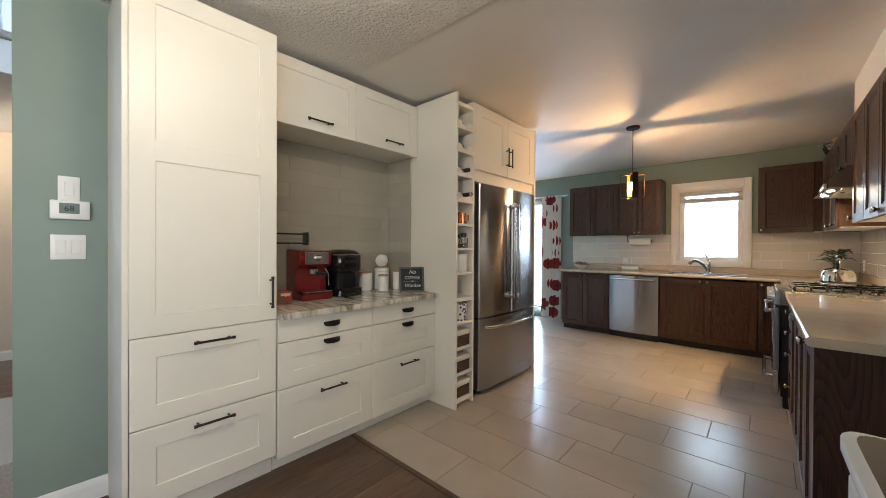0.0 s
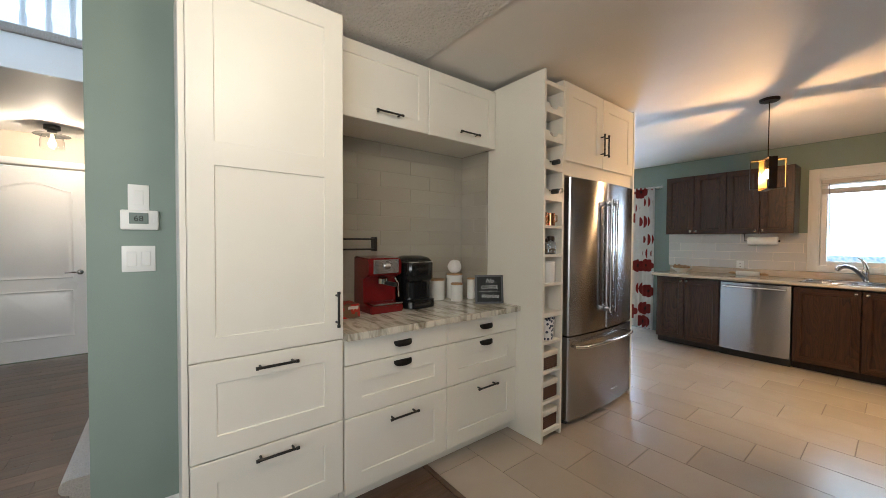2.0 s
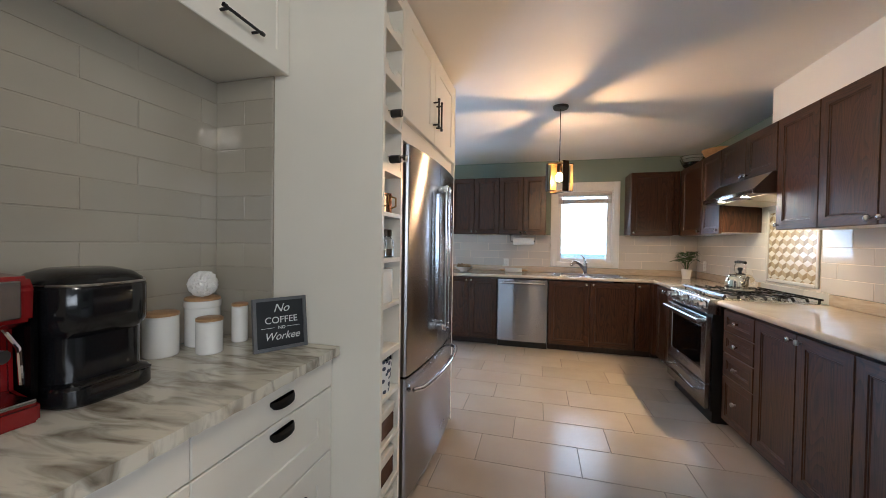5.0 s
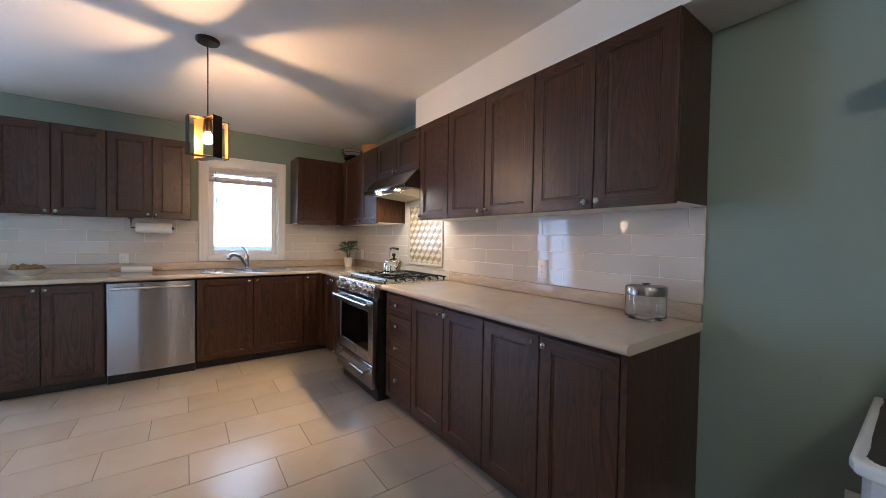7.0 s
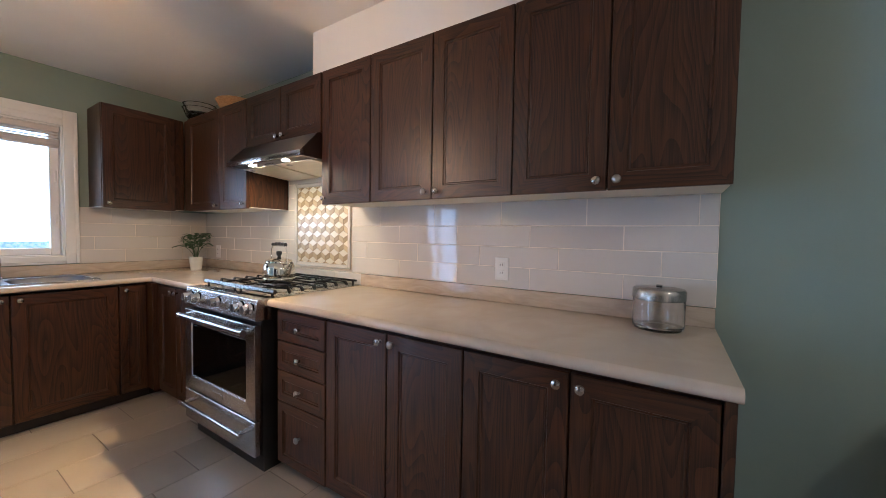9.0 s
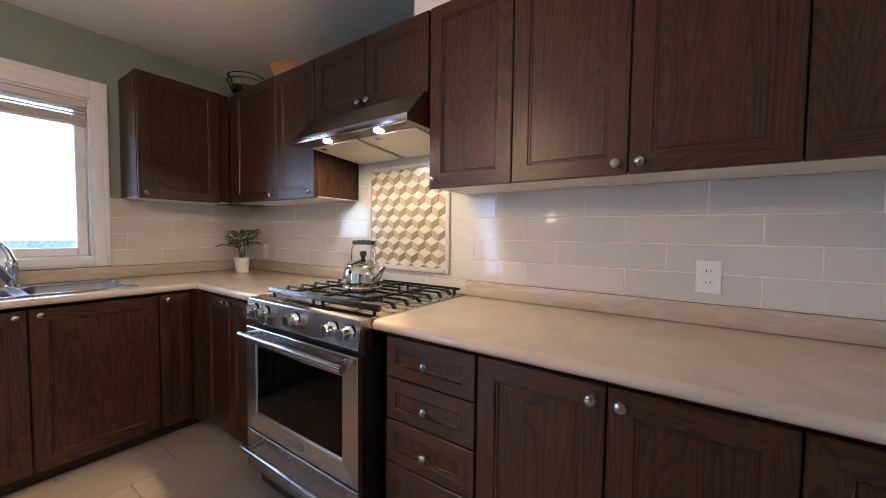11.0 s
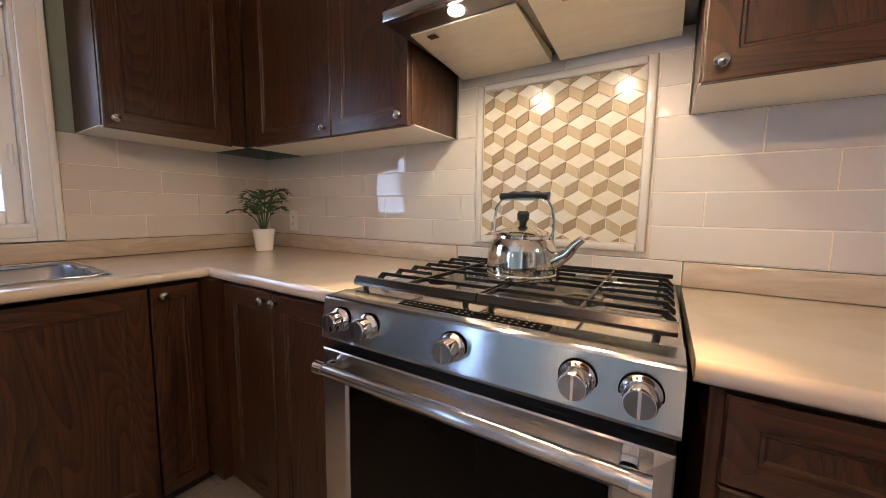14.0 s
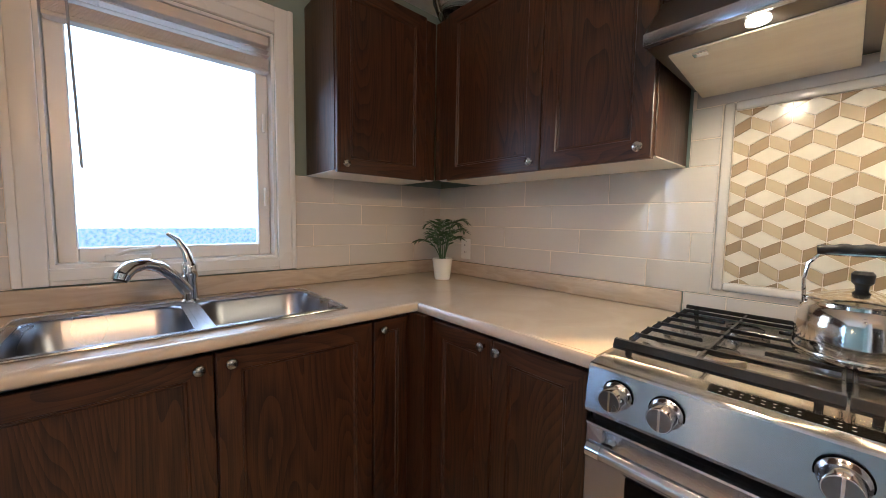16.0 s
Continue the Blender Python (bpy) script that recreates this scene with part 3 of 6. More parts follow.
for e0, e1, e2 in ((3.937, 4.279, 4.637), (3.239, 3.587, 3.937)):
    oak_unit("base_cabinet", "dark-stained oak base cabinet with two framed doors", EAST, e0, e2, BV0, BV1, 0.62,
             [(e0, e1, BV0, 0.845, e1 - 0.033, 0.808, "door"), (e1, e2, BV0, 0.845, e1 + 0.033, 0.808, "door")], BASE_G, True)
end = thing("end_panel", (0.28, 3.228, 0), "dark oak end panel closing the base cabinets", "panel")
part("board", box(B(), -0.036, XR - 0.002, 3.212, 3.237, 0.0, 0.858, 0.002), OAK, end)
oak_unit("base_cabinet", "dark-stained oak corner base cabinet with two narrow doors", EAST, 5.845, 6.475, BV0, BV1, 0.62,
         [(5.848, 6.160, BV0, 0.845, 6.128, 0.815, "door"), (6.160, 6.452, BV0, 0.845, 6.192, 0.815, "door")], BASE_G, True)
oak_unit("sink_cabinet", "dark-stained oak sink base cabinet with two doors", NORTH, -1.166, -0.222, BV0, BV1, 0.58,
         [(-1.164, -0.704, BV0, 0.845, -0.742, 0.812, "door"), (-0.704, -0.224, BV0, 0.845, -0.668, 0.812, "door")], BASE_G, True, body_top=0.66)
oak_unit("base_cabinet", "narrow dark oak base cabinet at the inside corner", NORTH, -0.222, -0.040, BV0, BV1, 0.58,
         [(-0.222, -0.068, BV0, 0.845, -0.188, 0.812, "door")], BASE_G, True)
oak_unit("base_cabinet", "dark-stained oak base cabinet between dishwasher and curtain", NORTH, -2.455, -1.778, BV0, BV1, 0.58,
         [(-2.440, -2.136, BV0, 0.845, -2.166, 0.812, "door"), (-2.136, -1.780, BV0, 0.845, -2.104, 0.812, "door")], BASE_G, True)

UV0, UV1 = 1.394, 2.150
post = thing("corner_post", (0.44, 6.828, UV0), "dark oak filler board closing the wall cabinets' inside corner", "panel")
part("board", box(B(), 0.2965, XR - 0.014, 6.8155, 6.8395, UV0 + 0.012, UV1, 0.001), OAK, post)
post = thing("corner_post", (-0.03, 6.5, 0), "dark oak filler post at the inside corner", "panel")
part("board", box(B(), -0.066, 0.010, 6.456, 6.60, 0.082, 0.856, 0.001), OAK, post)
bm = box(B(), 0.050, 0.12, 6.477, 6.635, 0.0, 0.081)
box(bm, -0.038, 0.12, 6.636, 6.70, 0.0, 0.081)
part("plinth", bm, OAK_DARK, post, "dark recessed plinth")
oak_unit("wall_cabinet", "single-door dark oak wall cabinet beside the hood", EAST_UP, 4.677, 5.058, UV0, UV1, 0.30,
         [(4.677, 5.056, UV0, UV1, 5.022, UV0 + 0.036, "door")], WALL_G, False, CREAM, 0.012)
for e0, e1, e2, k in ((3.902, 4.291, 4.677, 0), (3.203, 3.551, 3.902, 0)):
    oak_unit("wall_cabinet", "dark oak wall cabinet with two framed doors", EAST_UP, e0, e2, UV0, UV1, 0.30,
             [(e0, e1, UV0, UV1, e1 - 0.033, UV0 + 0.036, "door"), (e1, e2, UV0, UV1, e1 + 0.033, UV0 + 0.036, "door")], WALL_G, False, CREAM, 0.012)
oak_unit("wall_cabinet", "short dark oak cabinet above the range hood", EAST_UP, 5.060, 5.842, 1.806, UV1, 0.30,
         [(5.062, 5.447, 1.806, UV1, 5.416, 1.838, "door"), (5.447, 5.840, 1.806, UV1, 5.478, 1.838, "door")], WALL_G)
oak_unit("wall_cabinet", "dark oak corner wall cabinet with two doors", EAST_UP, 5.844, 6.815, UV0, UV1, 0.30,
         [(5.846, 6.223, UV0, UV1, 5.880, UV0 + 0.036, "door"), (6.223, 6.735, UV0, UV1, 6.256, UV0 + 0.036, "door")], WALL_G, False, CREAM, 0.012)
oak_unit("wall_cabinet", "dark oak wall cabinet between window and corner", NORTH_UP, -0.232, 0.292, UV0, UV1, 0.30,
         [(-0.230, 0.222, UV0, UV1, -0.196, UV0 + 0.036, "door")], WALL_G, False, CREAM, 0.012)
for e0, e1, e2 in ((-2.452, -2.130, -1.798), (-1.798, -1.490, -1.205)):
    oak_unit("wall_cabinet", "dark oak wall cabinet with two doors beside the window", NORTH_UP, e0, e2, UV0, UV1 - 0.008, 0.30,
             [(e0, e1, UV0, UV1 - 0.008, e1 - 0.03, UV0 + 0.036, "door"), (e1, e2, UV0, UV1 - 0.008, e1 + 0.03, UV0 + 0.036, "door")], WALL_G, False, CREAM, 0.012)

# ---- worktops ----
CT, CB = 0.896, 0.858


def nosing(bm, path):
    tube(bm, path, 0.019, 12)


SINK = (-1.125, -0.300, 6.590, 7.040)
ctop = thing("worktop", (0.0, 6.8, CB), "streaked beige laminate worktop with rounded edge, around the sink corner", "worktop")
bm = cells(B(), [-2.50, SINK[0] + 0.012, SINK[1] - 0.012, -0.043, XR - 0.002], [5.828, 6.535, SINK[2] + 0.012, SINK[3] - 0.012, YB - 0.002],
           lambda i, j: not (i == 1 and j == 2) and not (j == 0 and i < 3), lambda u, v, w: Vector((u, v, w)), CB, CT)
nosing(bm, [(-2.50, 6.533, 0.877), (-0.045, 6.533, 0.877), (-0.045, 5.828, 0.877)])
part("top", bm, LAMINATE, ctop)
bm = box(B(), -2.50, XR - 0.004, YB - 0.024, YB - 0.003, CT + 0.001, 0.972, 0.005, 2)
box(bm, XR - 0.024, XR - 0.003, 5.830, YB - 0.025, CT + 0.001, 0.972, 0.005, 2)
part("upstand", bm, STONE_TRIM, ctop, "streaked laminate upstand")
ctop = thing("worktop", (0.28, 4.1, CB), "long streaked beige laminate worktop with rounded edge beside the range", "worktop")
bm = prism(B(), [(-0.043, 5.045), (XR - 0.002, 5.045), (XR - 0.002, 3.205), (-0.043, 3.205)], lambda u, v, w: Vector((u, v, w)), CB, CT)
nosing(bm, [(-0.043, 5.045, 0.877), (-0.043, 3.2045, 0.877)])
part("top", bm, LAMINATE, ctop)
part("upstand", box(B(), XR - 0.024, XR - 0.003, 3.207, 5.045, CT + 0.001, 0.972, 0.005, 2), STONE_TRIM, ctop, "streaked laminate upstand")

# ---- dishwasher ----
dw = thing("dishwasher", (-1.472, 6.85, 0), "brushed stainless steel dishwasher with bar handle", "dishwasher")
part("body", box(B(), -1.770, -1.176, 6.57, 7.10, 0.08, 0.850), BLACK, dw)
bm = B()
bow = [(-1.768 + 0.59 * k / 12, 6.553 - 0.016 * math.sin(math.pi * k / 12)) for k in range(13)]
prism(bm, bow + [(-1.178, 6.565), (-1.768, 6.565)], lambda u, v, w: Vector((u, v, w)), 0.085, 0.842)
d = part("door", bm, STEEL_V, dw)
bm = tube(B(), [(-1.735, 6.500, 0.800), (-1.21, 6.500, 0.800)], 0.011, 12)
for u in (-1.715, -1.23):
    tube(bm, [(u, 6.555, 0.800), (u, 6.500, 0.800)], 0.009, 10)
part("handle", bm, CHROME, d, "polished bar handle")
part("badge", box(B(), -1.525, -1.415, 6.534, 6.538, 0.150, 0.172, 0.001), NICKEL, d, "blank nickel badge")
part("plinth", box(B(), -1.770, -1.176, 6.60, 7.0, 0, 0.079), BLACK, dw)

# ---- range ----
RY0, RY1, RX = 5.058, 5.818, -0.105
rng = thing("range", (0.25, 5.44, 0), "stainless steel slide-in gas range with dark oven glass", "range")
part("body", box(B(), -0.075, 0.585, RY0 + 0.006, RY1 - 0.006, 0.09, 0.878), BLACK, rng, "black side panels")
part("cooktop", box(B(), -0.03, 0.588, RY0, RY1, 0.879, 0.898, 0.004, 2), TRAY, rng, "steel cooktop tray")
bm = prism(B(), [(-0.03, 0.9020), (-0.0960, 0.8975), (-0.1005, 0.8955), (-0.1030, 0.8910), (-0.1165, 0.8000), (-0.1130, 0.7920), (-0.03, 0.79)], lambda u, v, w: Vector((u, w, v)), RY0, RY1)
panel = part("control_panel", bm, STEEL, rng, smooth=0.3)
part("display_frame", prism(B(), [(-0.036, 0.9023), (-0.071, 0.8998), (-0.071, 0.8988), (-0.036, 0.9013)], lambda u, v, w: Vector((u, w, v)), 5.264, 5.612), CHROME, panel, "thin bright frame")
part("control_display", prism(B(), [(-0.038, 0.9028), (-0.069, 0.9006), (-0.069, 0.8996), (-0.038, 0.9016)], lambda u, v, w: Vector((u, w, v)), 5.267, 5.609), BLACK_GLOSS, panel, "black touch control strip")
for k in range(22):
    if k not in (8, 9, 13):
        for u in (-0.047, -0.060):
            part("key_mark", box(B(), u - 0.0009, u + 0.0009, 5.280 + 0.0148 * k, 5.2845 + 0.0148 * k, 0.9018 + 0.07 * (u + 0.047), 0.9024 + 0.07 * (u + 0.047)), WAND, panel)
to_range = facing_west(-0.115)
for ky in (5.752, 5.662, 5.438, 5.203, 5.112):
    mm = axis_matrix(to_range, ky, 0.848, -0.006)
    kn = part("burner_knob", lathe(B(), [(0.029, 0.002), (0.0285, 0.008), (0.0245, 0.013), (0.0235, 0.018), (0.0232, 0.040), (0.0215, 0.0435), (0, 0.044)], mm, 28), CHROME, panel, "polished burner knob")
    part("collar", lathe(B(), [(0.031, 0), (0.031, 0.0016), (0, 0.0018)], mm, 28), BLACK_GLOSS, kn)
    part("pointer", axis_box(mm, 0.0022, 0.0205, 0.0440, 0.0452), CHROME, kn)
    part("cap", lathe(B(), [(0.0205, 0.0440), (0.0200, 0.0447), (0, 0.0449)], mm, 24), KNOB_FACE, kn)
DZ0, DZ1 = 0.292, 0.768
bm = panel_front(to_range, RY0 + 0.004, RY1 - 0.004, DZ0, DZ1, -0.03, 0.032, 0.078, 0.008, 0.006)
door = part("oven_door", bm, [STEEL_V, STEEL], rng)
part("oven_glass", fbox(B(), to_range, RY0 + 0.090, RY1 - 0.090, DZ0 + 0.088, DZ1 - 0.086, -0.006, -0.002, 0.002), BLACK_GLOSS, door, "black oven window")
bm = tube(B(), [(-0.158, RY0 + 0.045, 0.738), (-0.158, RY1 - 0.045, 0.738)], 0.0145, 16)
part("handle", bm, STEEL, door, "thick tubular oven handle")
for y in (RY0 + 0.062, RY1 - 0.062):
    part("handle_bracket", box(B(), -0.158, -0.116, y - 0.013, y + 0.013, 0.725, 0.751, 0.005, 2), CHROME, door)
for y in (RY0 + 0.045, RY1 - 0.045):
    part("handle_cap", lathe(B(), [(0.0165, -0.014), (0.0165, 0.014)], Matrix.Translation((-0.158, y, 0.738)) @ pose(0, 0, 0, 90), 16), CHROME, door)
part("badge", fbox(B(), to_range, 5.380, 5.500, 0.318, 0.345, 0.0025, 0.0055, 0.001), NICKEL, door, "blank nickel badge")
drw = part("warming_drawer", fbox(B(), to_range, RY0 + 0.004, RY1 - 0.004, 0.105, 0.284, -0.03, 0.004, 0.004), STEEL, rng)
bm = tube(B(), [(-0.168, RY0 + 0.05, 0.225), (-0.168, RY1 - 0.05, 0.225)], 0.0125, 14)
for y in (RY0 + 0.08, RY1 - 0.08):
    tube(bm, [(-0.118, y, 0.225), (-0.168, y, 0.225)], 0.011, 10)
part("handle", bm, STEEL, drw, "tubular drawer handle")
part("kick_plate", box(B(), -0.06, 0.50, RY0 + 0.02, RY1 - 0.02, 0.0, 0.089), BLACK, rng)
for gy0, gy1 in ((RY0 + 0.010, 5.436), (5.440, RY1 - 0.012)):
    bm = B()
    prism(bm, [(-0.012, 0.912), (-0.016, 0.920), (-0.008, 0.935), (0.003, 0.935), (0.005, 0.924), (0.000, 0.912)], lambda u, v, w: Vector((u, w, v)), gy0, gy1)
    box(bm, 0.556, 0.566, gy0, gy1, 0.921, 0.934, 0.002)
    outer, sgn = (gy0, 1) if gy0 < 5.3 else (gy1, -1)
    for k in range(6):
        x = 0.084 + 0.0795 * k
        spans = [(0.0, 0.135), (0.235, 0.364)] if k in (1, 4) else [(0.0, 0.364)]
        for s0, s1 in spans:
            ya, yb = sorted((outer + sgn * (0.012 + s0), outer + sgn * s1))
            box(bm, x - 0.0028, x + 0.0028, ya, yb, 0.9245, 0.9342, 0.0012)
        prism(bm, [(outer, 0.908), (outer, 0.918), (outer + sgn * 0.016, 0.9338), (outer + sgn * 0.024, 0.9338), (outer + sgn * 0.024, 0.924), (outer + sgn * 0.010, 0.908)],
              lambda u, v, w: Vector((w, u, v)), x - 0.0055, x + 0.0055)
    for y in (outer + sgn * 0.160, outer + sgn * 0.362):
        box(bm, 0.0, 0.560, y - 0.0032, y + 0.0032, 0.9215, 0.9325, 0.0012)
    for y in (gy0 + 0.03, gy1 - 0.03):
        for x in (0.0, 0.560):
            box(bm, x - 0.006, x + 0.006, y - 0.006, y + 0.006, 0.898, 0.925, 0.002)
    part("grate", bm, IRON, rng, "cast iron burner grate")
for by, bx, br in ((5.25, 0.145, 0.042), (5.25, 0.425, 0.034), (5.63, 0.145, 0.034), (5.63, 0.425, 0.042), (5.44, 0.285, 0.046)):
    bn = part("burner", lathe(B(), [(br + 0.012, 0.898), (br + 0.010, 0.908), (br, 0.912), (0, 0.912)], Matrix.Translation((bx, by, 0)), 24), NICKEL, rng, "nickel burner ring")
    part("burner_cap", lathe(B(), [(br, 0.912), (br, 0.919), (br - 0.008, 0.922), (0, 0.922)], Matrix.Translation((bx, by, 0)), 24), IRON, bn)

# ---- range hood ----
hood = thing("range_hood", (0.37, 5.44, 1.66), "dark steel under-cabinet range hood with two lit lamps", "hood")
HY0, HY1 = 5.064, 5.836
bm = prism(B(), [(0.596, 1.804), (0.255, 1.804), (0.143, 1.684), (0.143, 1.660), (0.165, 1.656), (0.596, 1.656)], lambda u, v, w: Vector((u, w, v)), HY0, HY1)
shell = part("canopy", bm, STEEL_DARK, hood)
part("lip", box(B(), 0.138, 0.162, HY0 - 0.001, HY1 + 0.001, 1.655, 1.686, 0.003, 2), STEEL, shell, "bright steel front lip")
for f0, f1 in ((HY0 + 0.03, 5.435), (5.465, HY1 - 0.03)):
    f = part("grease_filter", prism(B(), [(0.235, 1.650), (0.235, 1.6545), (0.575, 1.6545), (0.575, 1.622)], lambda u, v, w: Vector((u, w, v)), f0, f1), FILTER, hood, "pale metal grease filter")
    part("latch", box(B(), 0.250, 0.275, (f0 + f1) / 2 - 0.02 + (0.11 if f0 > 5.4 else 0.08), (f0 + f1) / 2 + 0.012 + (0.11 if f0 > 5.4 else 0.08), 1.643, 1.6485, 0.001), CHROME, f)
for hy in (5.62, 5.27):
    part("lamp_lens", lathe(B(), [(0.019, 1.6495), (0.022, 1.651), (0.022, 1.6555)], Matrix.Translation((0.192, hy, 0)), 24), LED, hood, "glowing hood lamp")
for k in range(4):
    part("switch", lathe(B(), [(0.007, 1.648), (0.007, 1.656)], Matrix.Translation((0.192, 5.40 + 0.025 * k, 0)), 12), CHROME, hood)

# ---- white tall units ----
WEST, WEST_UP, RACK, FRI = facing_east(-2.101), facing_east(-2.308), facing_east(-1.874), facing_east(-1.905)


def white_front(parent, kind, to3, u0, u1, v0, v1, slab=False):
    if slab:
        bm = fbox(B(), to3, u0 + 0.0015, u1 - 0.0015, v0 + 0.0015, v1 - 0.0015, 0, 0.020, 0.002)
    else:
        bm = panel_front(to3, u0 + 0.0015, u1 - 0.0015, v0 + 0.0015, v1 - 0.0015, 0, 0.020, 0.086 if u1 - u0 > 0.3 else 0.05, 0.003, 0.006)
    return part(kind, bm, [WHITE_CAB, WHITE_CAB], parent, smooth=0.3)


pan = thing("pantry_cabinet", (-2.37, 1.84, 0), "tall white pantry cabinet with framed door over two deep drawers", "cabinet")
part("body", box(B(), -2.655, -2.102, 1.558, 2.134, 0.10, 2.325, 0.001), WHITE_CAB, pan)
part("filler_panel", box(B(), -2.560, -2.081, 1.522, 1.5415, 0.0, 2.325, 0.001), WHITE_CAB, pan)
part("plinth", box(B(), -2.655, -2.15, 1.558, 2.134, 0, 0.099), WHITE_CAB, pan)
bm = panel_front(WEST, 1.543, 2.133, 0.836, 2.322, 0, 0.020, 0.086, 0.003, 0.006)
door = part("door", bm, [WHITE_CAB, WHITE_CAB], pan, smooth=0.3)
part("rail", fbox(B(), WEST, 1.628, 2.048, 1.575, 1.665, 0.012, 0.0198, 0.001), WHITE_CAB, door)
bar_handle(door, WEST, 2.099, 0.90, 2.099, 1.062, 0.020)
for v0, v1, hv in ((0.455, 0.834, 0.784), (0.112, 0.453, 0.412)):
    d = white_front(pan, "drawer", WEST, 1.543, 2.133, v0, v1)
    bar_handle(d, WEST, 1.76, hv, 1.925, hv, 0.020)

for u0, u1 in ((2.138, 2.752), (2.752, 3.352)):
    un = thing("drawer_unit", (-2.37, (u0 + u1) / 2, 0), "white base unit with one shallow and two deep drawers", "cabinet", "white drawer units")
    part("body", box(B(), -2.640, -2.102, u0 + 0.001, u1 - 0.001, 0.08, 0.826), WHITE_CAB, un)
    part("plinth", box(B(), -2.640, -2.155, u0, u1, 0, 0.079), WHITE_CAB, un)
    c = (u0 + u1) / 2 + 0.01
    for v0, v1, slab in ((0.702, 0.824, True), (0.450, 0.700, False), (0.082, 0.448, False)):
        d = white_front(un, "drawer", WEST, u0, u1, v0, v1, slab)
        if v0 < 0.1:
            bar_handle(d, WEST, c - 0.085, 0.392, c + 0.085, 0.392, 0.020)
        else:
            cup_handle(d, WEST, c, 0.766 if slab else 0.665, 0.020)

mt = thing("marble_worktop", (-2.33, 2.75, 0.827), "white and brown streaked marble worktop with a rough chiselled edge", "worktop")
bm = B()
rnd = random.Random(4)
edge = [(-2.045 + rnd.uniform(-0.004, 0.004), 2.140 + 1.21 * k / 60) for k in range(61)]
prism(bm, edge + [(-2.645, 3.35), (-2.645, 2.14)], lambda u, v, w: Vector((u, v, w)), 0.828, 0.862)
part("slab", bm, MARBLE, mt, smooth=0.5)

up = thing("white_wall_cabinet", (-2.48, 2.75, 1.945), "white wall cabinet with two framed lift doors above the coffee nook", "cabinet")
part("body", box(B(), -2.655, -2.309, 2.136, 3.352, 1.953, 2.352, 0.001), WHITE_CAB, up)
for u0, u1 in ((2.138, 2.765), (2.765, 3.351)):
    d = part("door", panel_front(WEST_UP, u0 + 0.0015, u1 - 0.0015, 1.947, 2.352, 0, 0.02, 0.07, 0.003, 0.006), [WHITE_CAB, WHITE_CAB], up, smooth=0.3)
    c = (u0 + u1) / 2 + 0.03
    bar_handle(d, WEST_UP, c - 0.085, 2.008, c + 0.085, 2.008, 0.020)

rack = thing("wine_rack", (-2.2, 3.47, 0), "tall narrow white open shelf rack with bottle slots", "shelf")
part("side_panel", box(B(), -2.655, -1.874, 3.354, 3.374, 0, 2.372, 0.001), WHITE_CAB, rack, "full-height white side panel")
part("side_panel", box(B(), -2.655, -1.885, 3.570, 3.590, 0, 2.362, 0.001), WHITE_CAB, rack)
part("back_panel", box(B(), -2.20, -2.19, 3.375, 3.569, 0.05, 2.33), CREAM, rack)
SH = [2.315, 2.133, 1.955, 1.772, 1.585, 1.397, 1.211, 1.024, 0.832, 0.646, 0.453, 0.258, 0.064]
for k, z in enumerate(SH):
    t = 0.028 if k in (0, 4, 8, 12) else 0.018
    part("shelf", box(B(), -2.19, -1.884, 3.375, 3.569, z - t, z, 0.001), WHITE_CAB, rack)
    if 1 <= k <= 4:
        bm = B()
        n = 8
        arc = [(3.472 + 0.045 * math.cos(math.pi * i / n), z + 0.046 - 0.032 * math.sin(math.pi * i / n)) for i in range(n + 1)]
        prism(bm, [(3.376, z), (3.568, z), (3.568, z + 0.046)] + arc + [(3.376, z + 0.046)], lambda u, v, w: Vector((w, u, v)), -1.902, -1.888)
        part("bottle_lip", bm, WHITE_CAB, rack)

# ---- refrigerator ----
fr = thing("refrigerator", (-2.25, 4.13, 0), "stainless steel french-door refrigerator with bottom freezer", "refrigerator")
FY0, FY1 = 3.668, 4.580
part("body", box(B(), -2.64, -1.985, FY0 + 0.006, FY1 - 0.006, 0.03, 1.728, 0.004), STEEL_DARK, fr)


def bowed(u0, u1, v0, v1, x_back, crown=0.028):
    n = 16

    def fx(y):
        s = (y - FY0) / (FY1 - FY0)
        return -1.887 + crown * (1 - (2 * s - 1) ** 2)
    out = [(u0, fx(u0) - 0.012), (u0 + 0.006, fx(u0 + 0.006) - 0.002)]
    out += [(u0 + 0.01 + (u1 - u0 - 0.02) * k / n, fx(u0 + 0.01 + (u1 - u0 - 0.02) * k / n)) for k in range(n + 1)]
    out += [(u1 - 0.006, fx(u1 - 0.006) - 0.002), (u1, fx(u1) - 0.012), (u1, x_back), (u0, x_back)]
    return prism(B(), out, lambda u, v, w: Vector((v, u, w)), v0, v1)


SPLIT = 4.124
for u0, u1, hy in ((FY0, SPLIT - 0.002, 4.087), (SPLIT + 0.002, FY1, 4.161)):
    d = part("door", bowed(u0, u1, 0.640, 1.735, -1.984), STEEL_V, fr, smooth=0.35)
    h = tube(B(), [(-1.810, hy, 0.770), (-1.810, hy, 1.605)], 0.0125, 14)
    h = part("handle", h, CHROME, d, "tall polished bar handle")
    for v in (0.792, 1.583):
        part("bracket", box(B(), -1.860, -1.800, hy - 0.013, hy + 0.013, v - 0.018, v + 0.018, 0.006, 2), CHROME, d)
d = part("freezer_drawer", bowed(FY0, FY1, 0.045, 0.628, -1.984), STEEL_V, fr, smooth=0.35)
pts = [(-1.868 + 0.068 * math.sin(math.pi * k / 20) ** 0.35, 3.724 + 0.80 * k / 20, 0.560) for k in range(21)]
part("handle", tube(B(), pts, 0.0125, 12), CHROME, d, "curved polished drawer handle")
